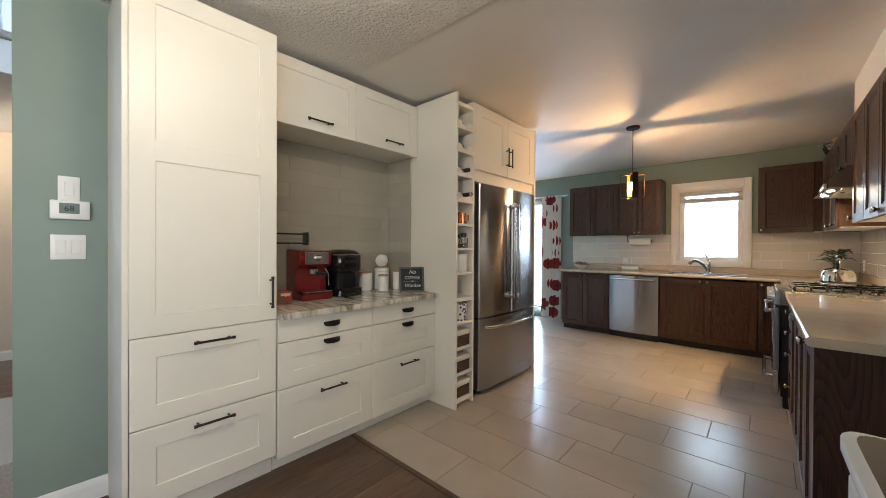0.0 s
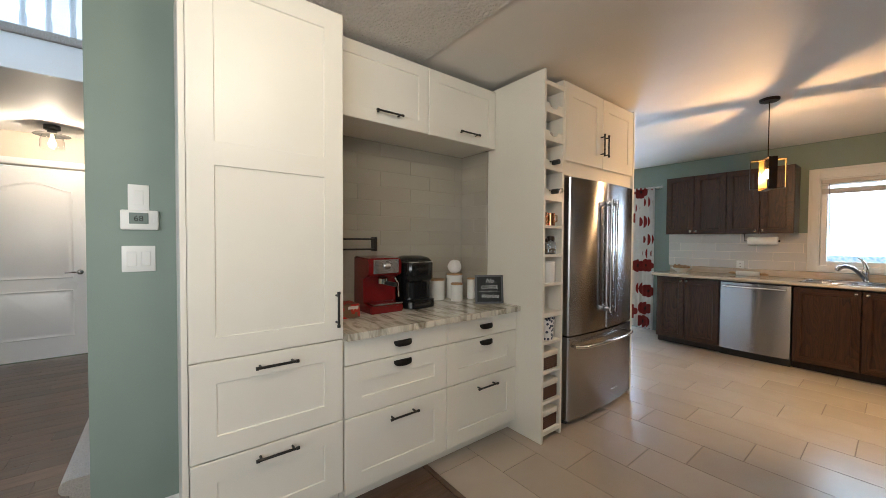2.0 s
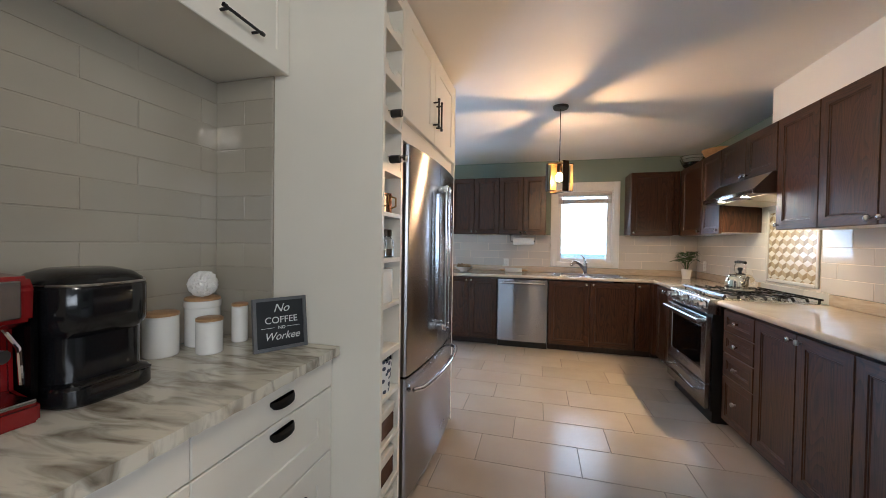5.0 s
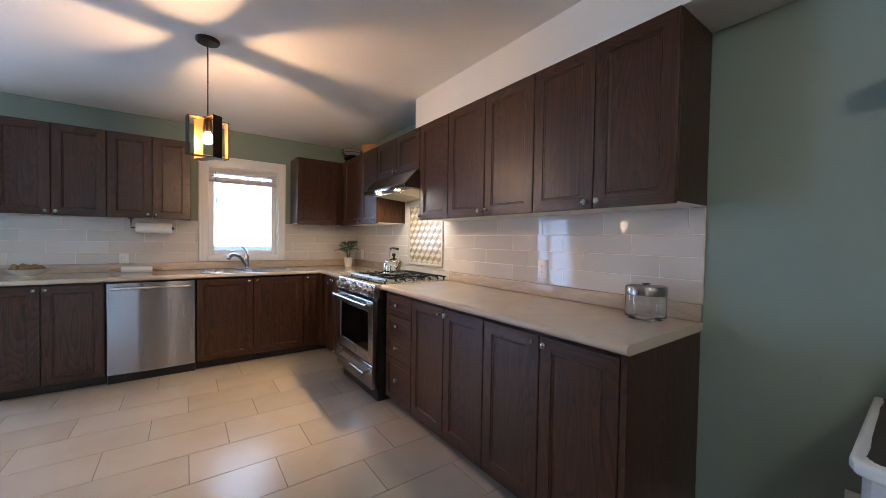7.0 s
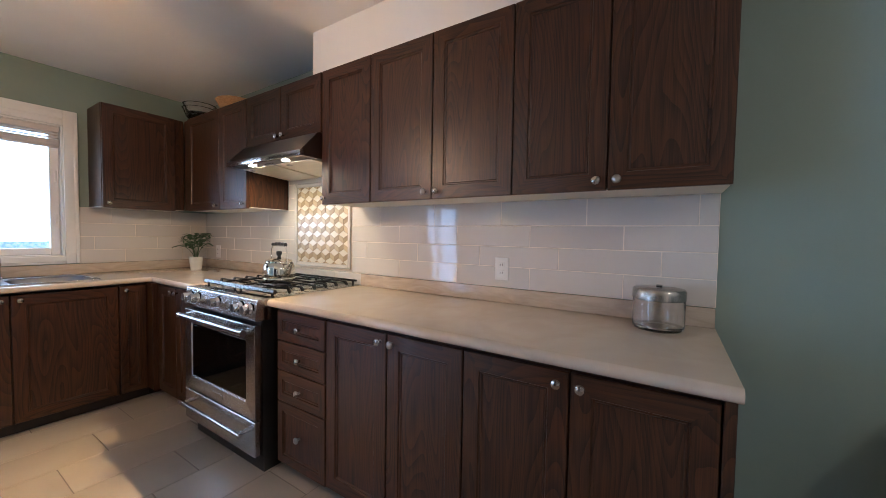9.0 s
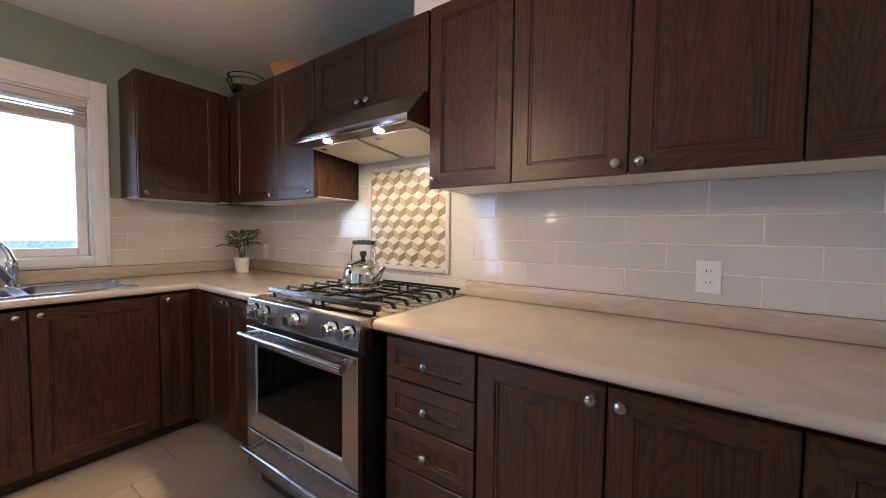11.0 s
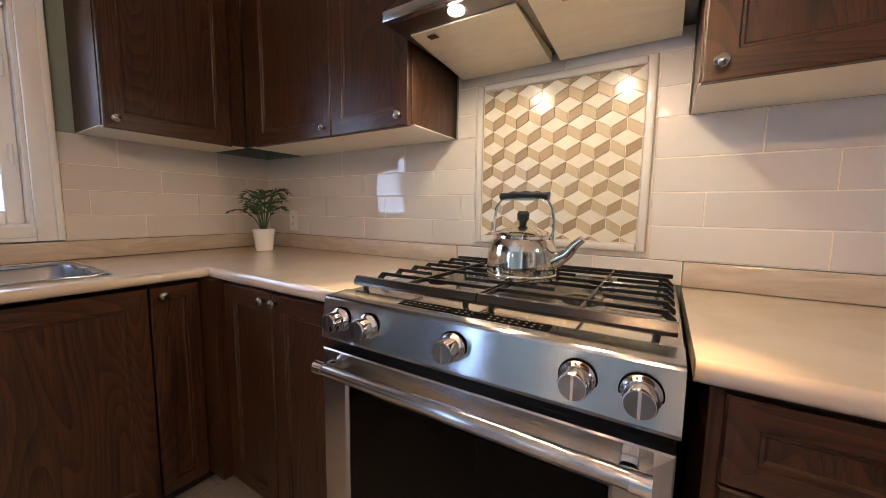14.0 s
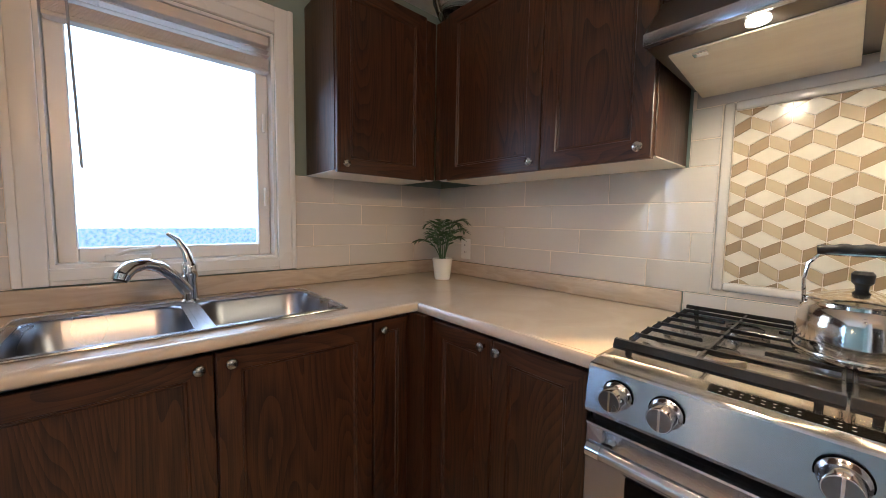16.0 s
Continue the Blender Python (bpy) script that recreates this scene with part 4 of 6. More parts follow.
part("badge", box(B(), -1.866, -1.858, 4.20, 4.30, 0.125, 0.148, 0.001), NICKEL, d, "blank nickel badge")
for y in (FY0 + 0.06, FY1 - 0.06):
    part("foot", lathe(B(), [(0.028, 0.0), (0.028, 0.03), (0.02, 0.044)], Matrix.Translation((-1.955, y, 0)), 14), BLACK_PLASTIC, fr)
fc = thing("fridge_cabinet", (-2.25, 4.1, 1.8), "white two-door cabinet above the refrigerator", "cabinet")
part("body", box(B(), -2.655, -1.906, 3.592, 4.585, 1.835, 2.365, 0.001), WHITE_CAB, fc)
part("filler", box(B(), -1.925, -1.9075, 3.594, 4.584, 1.748, 1.834, 0.001), WHITE_CAB, fc)
part("end_panel", box(B(), -2.655, -1.888, 4.586, 4.606, 0.0, 2.385, 0.001), WHITE_CAB, fc)
for u0, u1, hu in ((3.595, 4.082, 4.052), (4.082, 4.570, 4.112)):
    d = white_front(fc, "door", FRI, u0, u1, 1.838, 2.365)
    bar_handle(d, FRI, hu, 1.925, hu, 2.09, 0.020)

# ---- window over the sink ----
W = thing("window_1", (-0.711, YB, 1.0), "white-trimmed casement window with raised faux wood blind", "window")
W["kind"] = "structure"
x0, x1, z0, z1 = WIN
T0 = (-1.136, -0.289, 0.977, 2.100)
for nm, (a, b, c, d) in dict(casing_left=(T0[0], x0, T0[2], T0[3]), casing_right=(x1, T0[1], T0[2], T0[3]),
                             casing_head=(x0, x1, z1, T0[3]), casing_foot=(x0, x1, T0[2], z0)).items():
    bm = box(B(), a, b, YB - 0.020, YB - 0.001, c, d, 0.004, 2)
    horizontal = nm.endswith(("head", "foot"))
    if horizontal:
        m = (c + d) / 2
        box(bm, a, b, YB - 0.026, YB - 0.019, m - 0.012, m + 0.03, 0.003)
    else:
        o = a if nm.endswith("left") else b - 0.022
        box(bm, o, o + 0.022, YB - 0.028, YB - 0.019, c + 0.001, d - 0.001, 0.004, 2)
    part("casing", bm, TRIM, W)
bm = B()
for a, b, c, d in ((x0, x0 + 0.012, z0, z1), (x1 - 0.012, x1, z0, z1), (x0 + 0.012, x1 - 0.012, z0, z0 + 0.012), (x0 + 0.012, x1 - 0.012, z1 - 0.012, z1)):
    box(bm, a, b, YB - 0.001, 7.28, c, d)
part("jamb", bm, TRIM, W)
bm = B()
s = 0.050
for a, b, c, d in ((x0 + 0.013, x0 + 0.013 + s, z0 + 0.013, z1 - 0.013), (x1 - 0.013 - s, x1 - 0.013, z0 + 0.013, z1 - 0.013),
                   (x0 + 0.013 + s, x1 - 0.013 - s, z0 + 0.013, z0 + 0.013 + s), (x0 + 0.013 + s, x1 - 0.013 - s, z1 - 0.013 - s, z1 - 0.013)):
    box(bm, a, b, 7.195, 7.245, c, d, 0.004)
sash = part("sash", bm, TRIM, W)
pane = part("pane", box(B(), x0 + 0.062, x1 - 0.062, 7.218, 7.224, z0 + 0.062, z1 - 0.062), PANE, sash)
pane.visible_shadow = False
bm = tube(B(), [(-0.90, 7.175, z0 + 0.035), (-0.86, 7.168, z0 + 0.052), (-0.80, 7.168, z0 + 0.056), (-0.775, 7.172, z0 + 0.066)], 0.006, 8)
box(bm, -0.93, -0.80, 7.172, 7.196, z0 + 0.014, z0 + 0.038, 0.004)
part("crank", bm, PLASTIC, W)
for v in (1.30, 1.62):
    part("lock_lever", box(B(), x1 - 0.040, x1 - 0.028, 7.175, 7.196, v - 0.04, v + 0.04, 0.004, 2), PLASTIC, W)
bl = thing("blind", (-0.711, 7.17, 1.85), "raised white faux wood venetian blind with hanging wand", "blind")
part("headrail", box(B(), x0 + 0.016, x1 - 0.016, 7.150, 7.192, 1.936, 1.976, 0.003), BLIND, bl)
for k in range(2):
    part("slat", box(B(), x0 + 0.018, x1 - 0.018, 7.150, 7.194, 1.916 - 0.022 * k, 1.919 - 0.022 * k), BLIND, bl)
for k in range(9):
    part("slat", box(B(), x0 + 0.018, x1 - 0.018, 7.150, 7.194, 1.842 + 0.0045 * k, 1.8455 + 0.0045 * k), BLIND, bl)
part("bottom_rail", box(B(), x0 + 0.017, x1 - 0.017, 7.149, 7.195, 1.826, 1.841, 0.003), BLIND, bl)
part("wand", tube(B(), [(x0 + 0.075, 7.146, 1.93), (x0 + 0.088, 7.144, 1.36)], 0.004, 8), WAND, bl)
for u in (x0 + 0.15, x1 - 0.12):
    part("cord", tube(B(), [(u, 7.172, 1.94), (u, 7.172, 1.84)], 0.0012, 6), PAPER, bl)

# ---- patio door ----
PD = thing("door_patio", (-3.6, 7.2, 0.06), "white sliding glass patio door", "door")
PD["kind"] = "structure"
a, b, c, d = PATIO
for q0, q1 in ((a, (a + b) / 2 + 0.03), ((a + b) / 2 - 0.03, b)):
    yy = 7.19 if q0 == a else 7.235
    bm = B()
    for e in ((q0, q0 + 0.06, c, d), (q1 - 0.06, q1, c, d), (q0 + 0.06, q1 - 0.06, c, c + 0.08), (q0 + 0.06, q1 - 0.06, d - 0.06, d)):
        box(bm, e[0], e[1], yy, yy + 0.035, e[2], e[3], 0.003)
    leaf = part("door_leaf", bm, TRIM, PD)
    g = part("pane", box(B(), q0 + 0.06, q1 - 0.06, yy + 0.015, yy + 0.02, c + 0.08, d - 0.06), PANE, leaf)
    g.visible_shadow = False
# ---- hall door ----
HD = thing("door_hall", (HX, 0.395, 0), "white two-panel moulded hall door with lever handle, closed", "door")
HD["kind"] = "structure"
TO_H = facing_east(HX - 0.03)
bm = fbox(B(), TO_H, 0.0, 0.79, 0.005, 2.045, -0.03, 0.0, 0.002)
leaf = part("door_leaf", bm, TRIM, HD)


def moulded(u0, u1, v0, v1, arch):
    n = 10
    bm = B()
    prev = None
    for i, w in ((0.0, 0.0006), (0.010, 0.007), (0.022, 0.002), (0.036, 0.002), (0.05, 0.006)):
        top = []
        for k in range(n + 1):
            u = u1 - i - (u1 - u0 - 2 * i) * k / n
            top.append((u, v1 - i + arch * math.sin(math.pi * k / n) ** 1.6))
        ring = [bm.verts.new(TO_H(u, v, w)) for u, v in [(u0 + i, v0 + i), (u1 - i, v0 + i)] + top]
        if prev:
            m = len(ring)
            for s in range(m):
                bm.faces.new((prev[s], prev[(s + 1) % m], ring[(s + 1) % m], ring[s]))
        prev = ring
    bm.faces.new(prev)
    return bm


part("moulding", moulded(0.11, 0.68, 0.86, 1.82, 0.07), TRIM, leaf)
part("moulding", moulded(0.11, 0.68, 0.22, 0.74, 0.0), TRIM, leaf)
bm = lathe(B(), [(0.028, 0), (0.028, 0.008), (0.010, 0.012), (0.010, 0.045)], axis_matrix(TO_H, 0.73, 0.925, 0), 18)
tube(bm, [TO_H(0.735, 0.925, 0.045), TO_H(0.68, 0.928, 0.05), TO_H(0.615, 0.922, 0.048)], [0.009, 0.009, 0.006], 10)
part("door_handle", bm, NICKEL, leaf, "satin nickel lever")
for v in (0.3, 1.75):
    part("hinge", fbox(B(), TO_H, 0.782, 0.792, v, v + 0.09, 0.001, 0.006), NICKEL, leaf)
to_hw = facing_east(HX)
bm = fbox(B(), to_hw, 0.802, 0.868, 0.0, 2.13, 0.0, 0.016, 0.005, seg=2)
fbox(bm, to_hw, -0.08, -0.012, 0.0, 2.13, 0.0, 0.016, 0.005, seg=2)
fbox(bm, to_hw, -0.011, 0.801, 2.062, 2.13, 0.0, 0.016, 0.005, seg=2)
part("door_frame", bm, TRIM, HD)

# ---- stairs ----
st = thing("stairs", (-3.3, 1.6, 0), "carpeted stair flight beginning behind the wall end", "stairs")
st["kind"] = "structure"
for k in range(6):
    y = 1.11 + 0.26 * k
    z = 0.19 * (k + 1)
    nose = [(y + 0.014 - 0.036 * math.sin(math.pi * i / 10), z - 0.036 + 0.036 * math.cos(math.pi * i / 10)) for i in range(11)]
    bm = prism(B(), [(y + 0.30, z)] + nose + [(y + 0.014, z - 0.19), (y + 0.30, z - 0.19)], lambda u, v, w: Vector((w, u, v)), -3.95, -2.81)
    part("step", bm, CARPET, st)


# ---- tiles and boards ----
structure("floor_bed", box(B(), -4.75, 0.75, 2.66, 7.30, -0.02, -0.004), FLOOR_GROUT)
FLOOR = structure("floor", box(B(), -4.75, 0.75, 2.66, 7.146, -0.0038, -0.0022), FLOOR_GROUT, "beige porcelain tile floor in running bond")
mesh_memo = {}


def piece(name, parent, x0, x1, y0, y1, z0, z1, mat, bev=0.0015):
    """A tile or board as an object of its own; alike pieces share one mesh."""
    size = (round(x1 - x0, 4), round(y1 - y0, 4), round(z1 - z0, 4), mat.name)
    if size not in mesh_memo:
        mesh_memo[size] = finish(box(B(), -size[0] / 2, size[0] / 2, -size[1] / 2, size[1] / 2, -size[2] / 2, size[2] / 2, bev), name, mat)
    ob = new(name, mesh_memo[size])
    ob.parent = parent
    ob.location = ((x0 + x1) / 2, (y0 + y1) / 2, (z0 + z1) / 2)
    return ob


TP, TR_ = 0.598, 0.300
y = 4.165 - 5 * TR_
k = -5
while y < 7.14:
    ya, yb = max(y, 2.665), min(y + TR_, 7.144)
    off = -0.440 + 0.2 * k
    x = off - TP * 13
    left = -4.59 if yb > 4.64 else -2.655
    while x < XR:
        xa, xb = max(x, left), min(x + TP, XR - 0.001)
        if xb - xa > 0.02 and yb - ya > 0.02:
            piece("tile", FLOOR, xa + 0.0018, xb - 0.0018, ya + 0.0018, yb - 0.0018, -0.008, 0.0, FLOOR_TILE)
        x += TP
    y += TR_
    k += 1
structure("floor_hall_bed", box(B(), HX, 0.75, -2.6, 2.655, -0.02, -0.004), OAK_DARK)
WOOD = structure("floor_wood", box(B(), HX, 0.75, -2.6, 2.655, -0.0038, -0.0026), OAK_DARK, "dark brown hardwood plank floor")
rnd = random.Random(11)
for x0_ in [HX + 0.127 * i for i in range(53)]:
    y = -1.2 - rnd.uniform(0, 1.2)
    while y < 2.64:
        L = rnd.choice((0.7, 0.95, 1.2, 1.45))
        ya, yb = max(y, -1.19), min(y + L, 2.632)
        if -4.2 < x0_ < -2.8 and ya > 1.1:
            break
        if yb - ya > 0.05 and x0_ + 0.127 < XR:
            piece("plank", WOOD, x0_ + 0.0006, x0_ + 0.1264, ya + 0.0006, yb - 0.0006, -0.006, 0.0, PLANK, 0.0012)
        y += L
structure("trim_threshold", box(B(), -2.15, XR - 0.016, 2.634, 2.664, -0.002, 0.006, 0.003), PLANK, "dark wood threshold strip")


tilt = random.Random(21)


def wall_tiles(label, to3, spans, z_rows, phase, mat, name, length=0.405, skip=None, grout=GROUT):
    bm = B()
    for u0, u1 in spans:
        fbox(bm, to3, u0, u1, z_rows[0], z_rows[-1], 0.0008, 0.0094)
    base = structure(name, bm, grout, label)
    for r, (za, zb) in enumerate(zip(z_rows, z_rows[1:])):
        for s0, s1 in spans:
            u = phase[r % len(phase)] - 40 * length
            while u < s1:
                pieces = [(max(u, s0), min(u + length, s1))]
                if skip:
                    pieces = skip(pieces, za, zb)
                for ua, ub in pieces:
                    if ub - ua > 0.012:
                        p, q = to3(ua + 0.0018, za + 0.0018, 0.003), to3(ub - 0.0018, zb - 0.0018, 0.011)
                        lo = [min(i, j) for i, j in zip(p, q)]
                        hi = [max(i, j) for i, j in zip(p, q)]
                        t = piece("tile", base, lo[0], hi[0], lo[1], hi[1], lo[2], hi[2], mat, 0.0012)
                        t.rotation_euler = [radians(tilt.uniform(-0.35, 0.35)) if hi[i] - lo[i] > 0.009 else 0.0 for i in range(3)]
                u += length
    return base


def cut_panel(pieces, za, zb):
    out = []
    for a, b in pieces:
        if zb > 0.992 + 0.02 and za < 1.592 - 0.02:
            for p, q in ((a, min(b, 5.142)), (max(a, 5.750), b)):
                if q > p:
                    out.append((p, q))
        else:
            out.append((a, b))
    return out


wall_tiles("glossy greige subway tile backsplash behind the range", facing_west(XR), [(3.206, YB - 0.001)], [0.974, 1.077, 1.179, 1.282, 1.4012],
           [3.926, 3.790, 3.928, 4.078], TILE, "backsplash_east", skip=cut_panel)
wall_tiles("glossy greige tile above and below the mosaic", facing_west(XR), [(5.047, 5.826)], [0.90, 0.971], [5.3], TILE, "backsplash_low")
wall_tiles("glossy greige tile behind the hood", facing_west(XR), [(5.062, 5.834)], [1.4020, 1.49, 1.592, 1.652], [5.25, 5.05, 5.42], TILE, "backsplash_hood", skip=cut_panel)
wall_tiles("glossy greige subway tile backsplash beside the sink", facing_south(YB), [(-2.52, -1.138), (-0.287, XR - 0.012)], [0.974, 1.077, 1.179, 1.282, 1.4012],
           [-0.02, 0.2, 0.05, 0.3], TILE, "backsplash_north")
ROWS_A = [0.8635 + 0.0995 * k for k in range(11)] + [1.9515]
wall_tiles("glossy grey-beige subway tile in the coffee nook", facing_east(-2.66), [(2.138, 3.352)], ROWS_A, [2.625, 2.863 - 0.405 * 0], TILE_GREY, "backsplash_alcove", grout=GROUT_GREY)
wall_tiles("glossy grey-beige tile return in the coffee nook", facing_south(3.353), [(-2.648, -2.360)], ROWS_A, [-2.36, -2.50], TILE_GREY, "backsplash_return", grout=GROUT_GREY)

# ---- mosaic panel above the range ----
mos = thing("mosaic_panel", (XR, 5.446, 0.99), "framed marble mosaic of tumbling blocks in white, tan and brown", "tile panel")
PANEL = facing_west(XR)
MU0, MU1, MV0, MV1 = 5.146, 5.746, 0.992, 1.592
part("backing", fbox(B(), PANEL, MU0, MU1, MV0, MV1, 0.0088, 0.0098), GROUT, mos)
for e in ((MU0, MU0 + 0.028, MV0, MV1), (MU1 - 0.028, MU1, MV0, MV1), (MU0 + 0.0285, MU1 - 0.0285, MV0, MV0 + 0.028), (MU0 + 0.0285, MU1 - 0.0285, MV1 - 0.028, MV1)):
    bm = B()
    fbox(bm, PANEL, e[0], e[1], e[2], e[3], 0.009, 0.024, 0.0085, 0, 4)
    part("border_tile", bm, TILE, mos)


def clip(poly, lo, hi, ax):
    for bound, sign in ((lo, 1), (hi, -1)):
        out = []
        for i, p in enumerate(poly):
            q = poly[(i + 1) % len(poly)]
            dp, dq = sign * (p[ax] - bound), sign * (q[ax] - bound)
            if dp >= 0:
                out.append(p)
            if dp * dq < 0:
                t = dp / (dp - dq)
                out.append((p[0] + (q[0] - p[0]) * t, p[1] + (q[1] - p[1]) * t))
        poly = out
        if len(poly) < 3:
            return []
    return poly


def shrink(poly, d):
    c = (sum(p[0] for p in poly) / len(poly), sum(p[1] for p in poly) / len(poly))
    out = []
    for p in poly:
        r = math.hypot(p[0] - c[0], p[1] - c[1])
        out.append((p[0] + (c[0] - p[0]) * d / r, p[1] + (c[1] - p[1]) * d / r))
    return out


CW, CH, CS = 0.0912, 0.052, 0.037
rows_m = int(0.54 / (CH / 2 + CS)) + 3
for r in range(-1, rows_m):
    for c in range(-1, 9):
        cu = MU0 + 0.03 + CW * (c + 0.5 * (r % 2))
        cv = MV0 + 0.045 + (CH / 2 + CS) * r
        a, b, tp, bt = (cu - CW / 2, cv), (cu + CW / 2, cv), (cu, cv + CH / 2), (cu, cv - CH / 2)
        for poly, mt_ in (([a, bt, b, tp], MOSAIC_WHITE), ([a, bt, (cu, bt[1] - CS), (a[0], cv - CS)], MOSAIC_BROWN), ([bt, b, (b[0], cv - CS), (cu, bt[1] - CS)], MOSAIC_TAN)):
            poly = clip(clip(poly, MU0 + 0.029, MU1 - 0.029, 0), MV0 + 0.029, MV1 - 0.029, 1)
            if len(poly) > 2:
                area = abs(sum(p[0] * q[1] - q[0] * p[1] for p, q in zip(poly, poly[1:] + poly[:1]))) / 2
                if area > 2e-5:
                    part("mosaic_piece", prism(B(), shrink(poly, 0.0011), PANEL, 0.0099, 0.0135), mt_, mos, smooth=0.0)


# ---- pendant lamp ----
PX, PY = -1.14, 5.166
pend = thing("pendant_lamp", (PX, PY, HIGH), "dark bronze open-frame pendant lamp with lit globe bulb", "lamp")
part("canopy", lathe(B(), [(0.062, HIGH), (0.062, HIGH - 0.012), (0.056, HIGH - 0.020), (0, HIGH - 0.022)], Matrix.Translation((PX, PY, 0)), 28), BRONZE, pend)
part("rod", tube(B(), [(PX, PY, HIGH - 0.02), (PX, PY, 1.935)], 0.0035, 8), BRONZE, pend)


def strip_loop(half, z0, z1, depth, turn, t=0.004):
    """A rectangular loop of flat bar: bronze outside, brass inside."""
    bm = B()
    m = Matrix.Translation((PX, PY, 0)) @ pose(0, 0, 0, 0, 0, turn)
    out = [(-half, z0), (half, z0), (half, z1), (-half, z1)]
    inn = [(-half + t, z0 + t), (half - t, z0 + t), (half - t, z1 - t), (-half + t, z1 - t)]
    rings = [[bm.verts.new(m @ Vector((u, w, v))) for u, v in ring] for ring, w in ((out, -depth), (out, depth), (inn, depth), (inn, -depth))]
    for a in range(4):
        b = (a + 1) % 4
        for i in range(4):
            j = (i + 1) % 4
            bm.faces.new((rings[a][i], rings[a][j], rings[b][j], rings[b][i])).material_index = 1 if a == 2 else 0
    return bm


part("frame_loop", strip_loop(0.105, 1.710, 1.934, 0.026, 16), [BRONZE, BRASS], pend)
part("frame_loop", strip_loop(0.092, 1.700, 1.944, 0.026, 119), [BRONZE, BRASS], pend)
part("socket", lathe(B(), [(0.020, 1.930), (0.022, 1.925), (0.022, 1.868), (0.018, 1.860)], Matrix.Translation((PX, PY, 0)), 18), BRONZE, pend)
b = part("bulb", lathe(B(), [(0.0, 1.786), (0.016, 1.790), (0.028, 1.803), (0.031, 1.820), (0.027, 1.838), (0.016, 1.852), (0.013, 1.860)], Matrix.Translation((PX, PY, 0)), 20), BULB, pend, "lit warm globe bulb")
b.visible_shadow = False

hl = thing("hall_lamp", (-5.62, 0.62, HIGH), "black flush hall lamp with clear glass and lit bulb", "lamp")
mm = Matrix.Translation((-5.62, 0.62, 0))
part("canopy", lathe(B(), [(0.06, HIGH), (0.06, 2.36), (0.035, 2.35), (0.035, 2.325)], mm, 24), BLACK, hl)
part("brim", lathe(B(), [(0.035, 2.328), (0.13, 2.308), (0.132, 2.303), (0.035, 2.318)], mm, 28, cap=False), BLACK, hl)
part("glass_shade", lathe(B(), [(0.07, 2.306), (0.085, 2.25), (0.088, 2.18), (0.085, 2.18), (0.082, 2.25), (0.067, 2.306)], mm, 24, cap=False), GLASS, hl).visible_shadow = False
part("bulb", lathe(B(), [(0.0, 2.19), (0.022, 2.20), (0.03, 2.225), (0.022, 2.25), (0.013, 2.27), (0.013, 2.31)], mm, 16), BULB, hl).visible_shadow = False

sc = thing("wall_lamp", (-4.60, 6.24, 1.45), "small nickel wall lamp with lit frosted shade", "lamp")
part("plate", lathe(B(), [(0.05, 0), (0.05, 0.010), (0.03, 0.018), (0, 0.019)], axis_matrix(facing_east(-4.60), 6.24, 1.44, 0.0005), 24), NICKEL, sc)
part("arm", tube(B(), [(-4.585, 6.24, 1.44), (-4.53, 6.24, 1.43), (-4.50, 6.24, 1.46)], 0.007, 10), NICKEL, sc)
part("shade", lathe(B(), [(0.045, 1.45), (0.062, 1.50), (0.085, 1.60), (0.082, 1.60), (0.059, 1.502), (0.043, 1.453)], Matrix.Translation((-4.50, 6.24, 0)), 28, cap=False), SHADE_GLOW, sc, "glowing frosted glass shade").visible_shadow = False

dl = thing("ceiling_lamp", (-1.00, 1.80, HIGH), "small round flush ceiling lamp", "lamp")
mm = Matrix.Translation((-1.00, 1.80, 0))
part("base", lathe(B(), [(0.10, HIGH - 0.006), (0.10, 2.37), (0.09, 2.365)], mm, 24), BRONZE, dl)
part("bulb", lathe(B(), [(0, 2.235), (0.02, 2.24), (0.03, 2.262), (0.022, 2.29), (0.013, 2.31), (0.013, 2.364)], mm, 16), BULB, dl).visible_shadow = False

# ---- sink and faucet ----
sk = thing("sink", (-0.71, 6.81, CT), "double-bowl stainless steel drop-in sink", "sink")


def rounded(x0, x1, y0, y1, r, n=5):
    out = []
    for cx, cy, a0 in ((x1 - r, y1 - r, 0), (x0 + r, y1 - r, 90), (x0 + r, y0 + r, 180), (x1 - r, y0 + r, 270)):
        out += [(cx + r * math.cos(radians(a0 + 90 * k / n)), cy + r * math.sin(radians(a0 + 90 * k / n))) for k in range(n + 1)]
    return out


BOWLS = ((-1.112, -0.726), (-0.700, -0.312))
for b0, b1 in BOWLS:
    bm = B()
    prev = None
    for inset, z, r in ((-0.004, CT + 0.0045, 0.085), (0.0, CT + 0.003, 0.085), (0.006, CT - 0.004, 0.085), (0.014, CT - 0.15, 0.085), (0.022, CT - 0.175, 0.08), (0.05, CT - 0.19, 0.07)):
        ring = [bm.verts.new((x, y, z)) for x, y in rounded(b0 + inset, b1 - inset, 6.602 + inset, 6.985 - inset, r)]
        if prev:
            for i in range(len(ring)):
                j = (i + 1) % len(ring)
                bm.faces.new((prev[i], prev[j], ring[j], ring[i]))
        prev = ring
    bm.faces.new(prev)
    bw = part("bowl", bm, SINK_STEEL, sk, smooth=0.8)
    part("drain", lathe(B(), [(0.045, CT - 0.1895), (0.045, CT - 0.186), (0.03, CT - 0.188), (0, CT - 0.188)], Matrix.Translation(((b0 + b1) / 2, 6.82, 0)), 24), CHROME, bw)
bm = B()
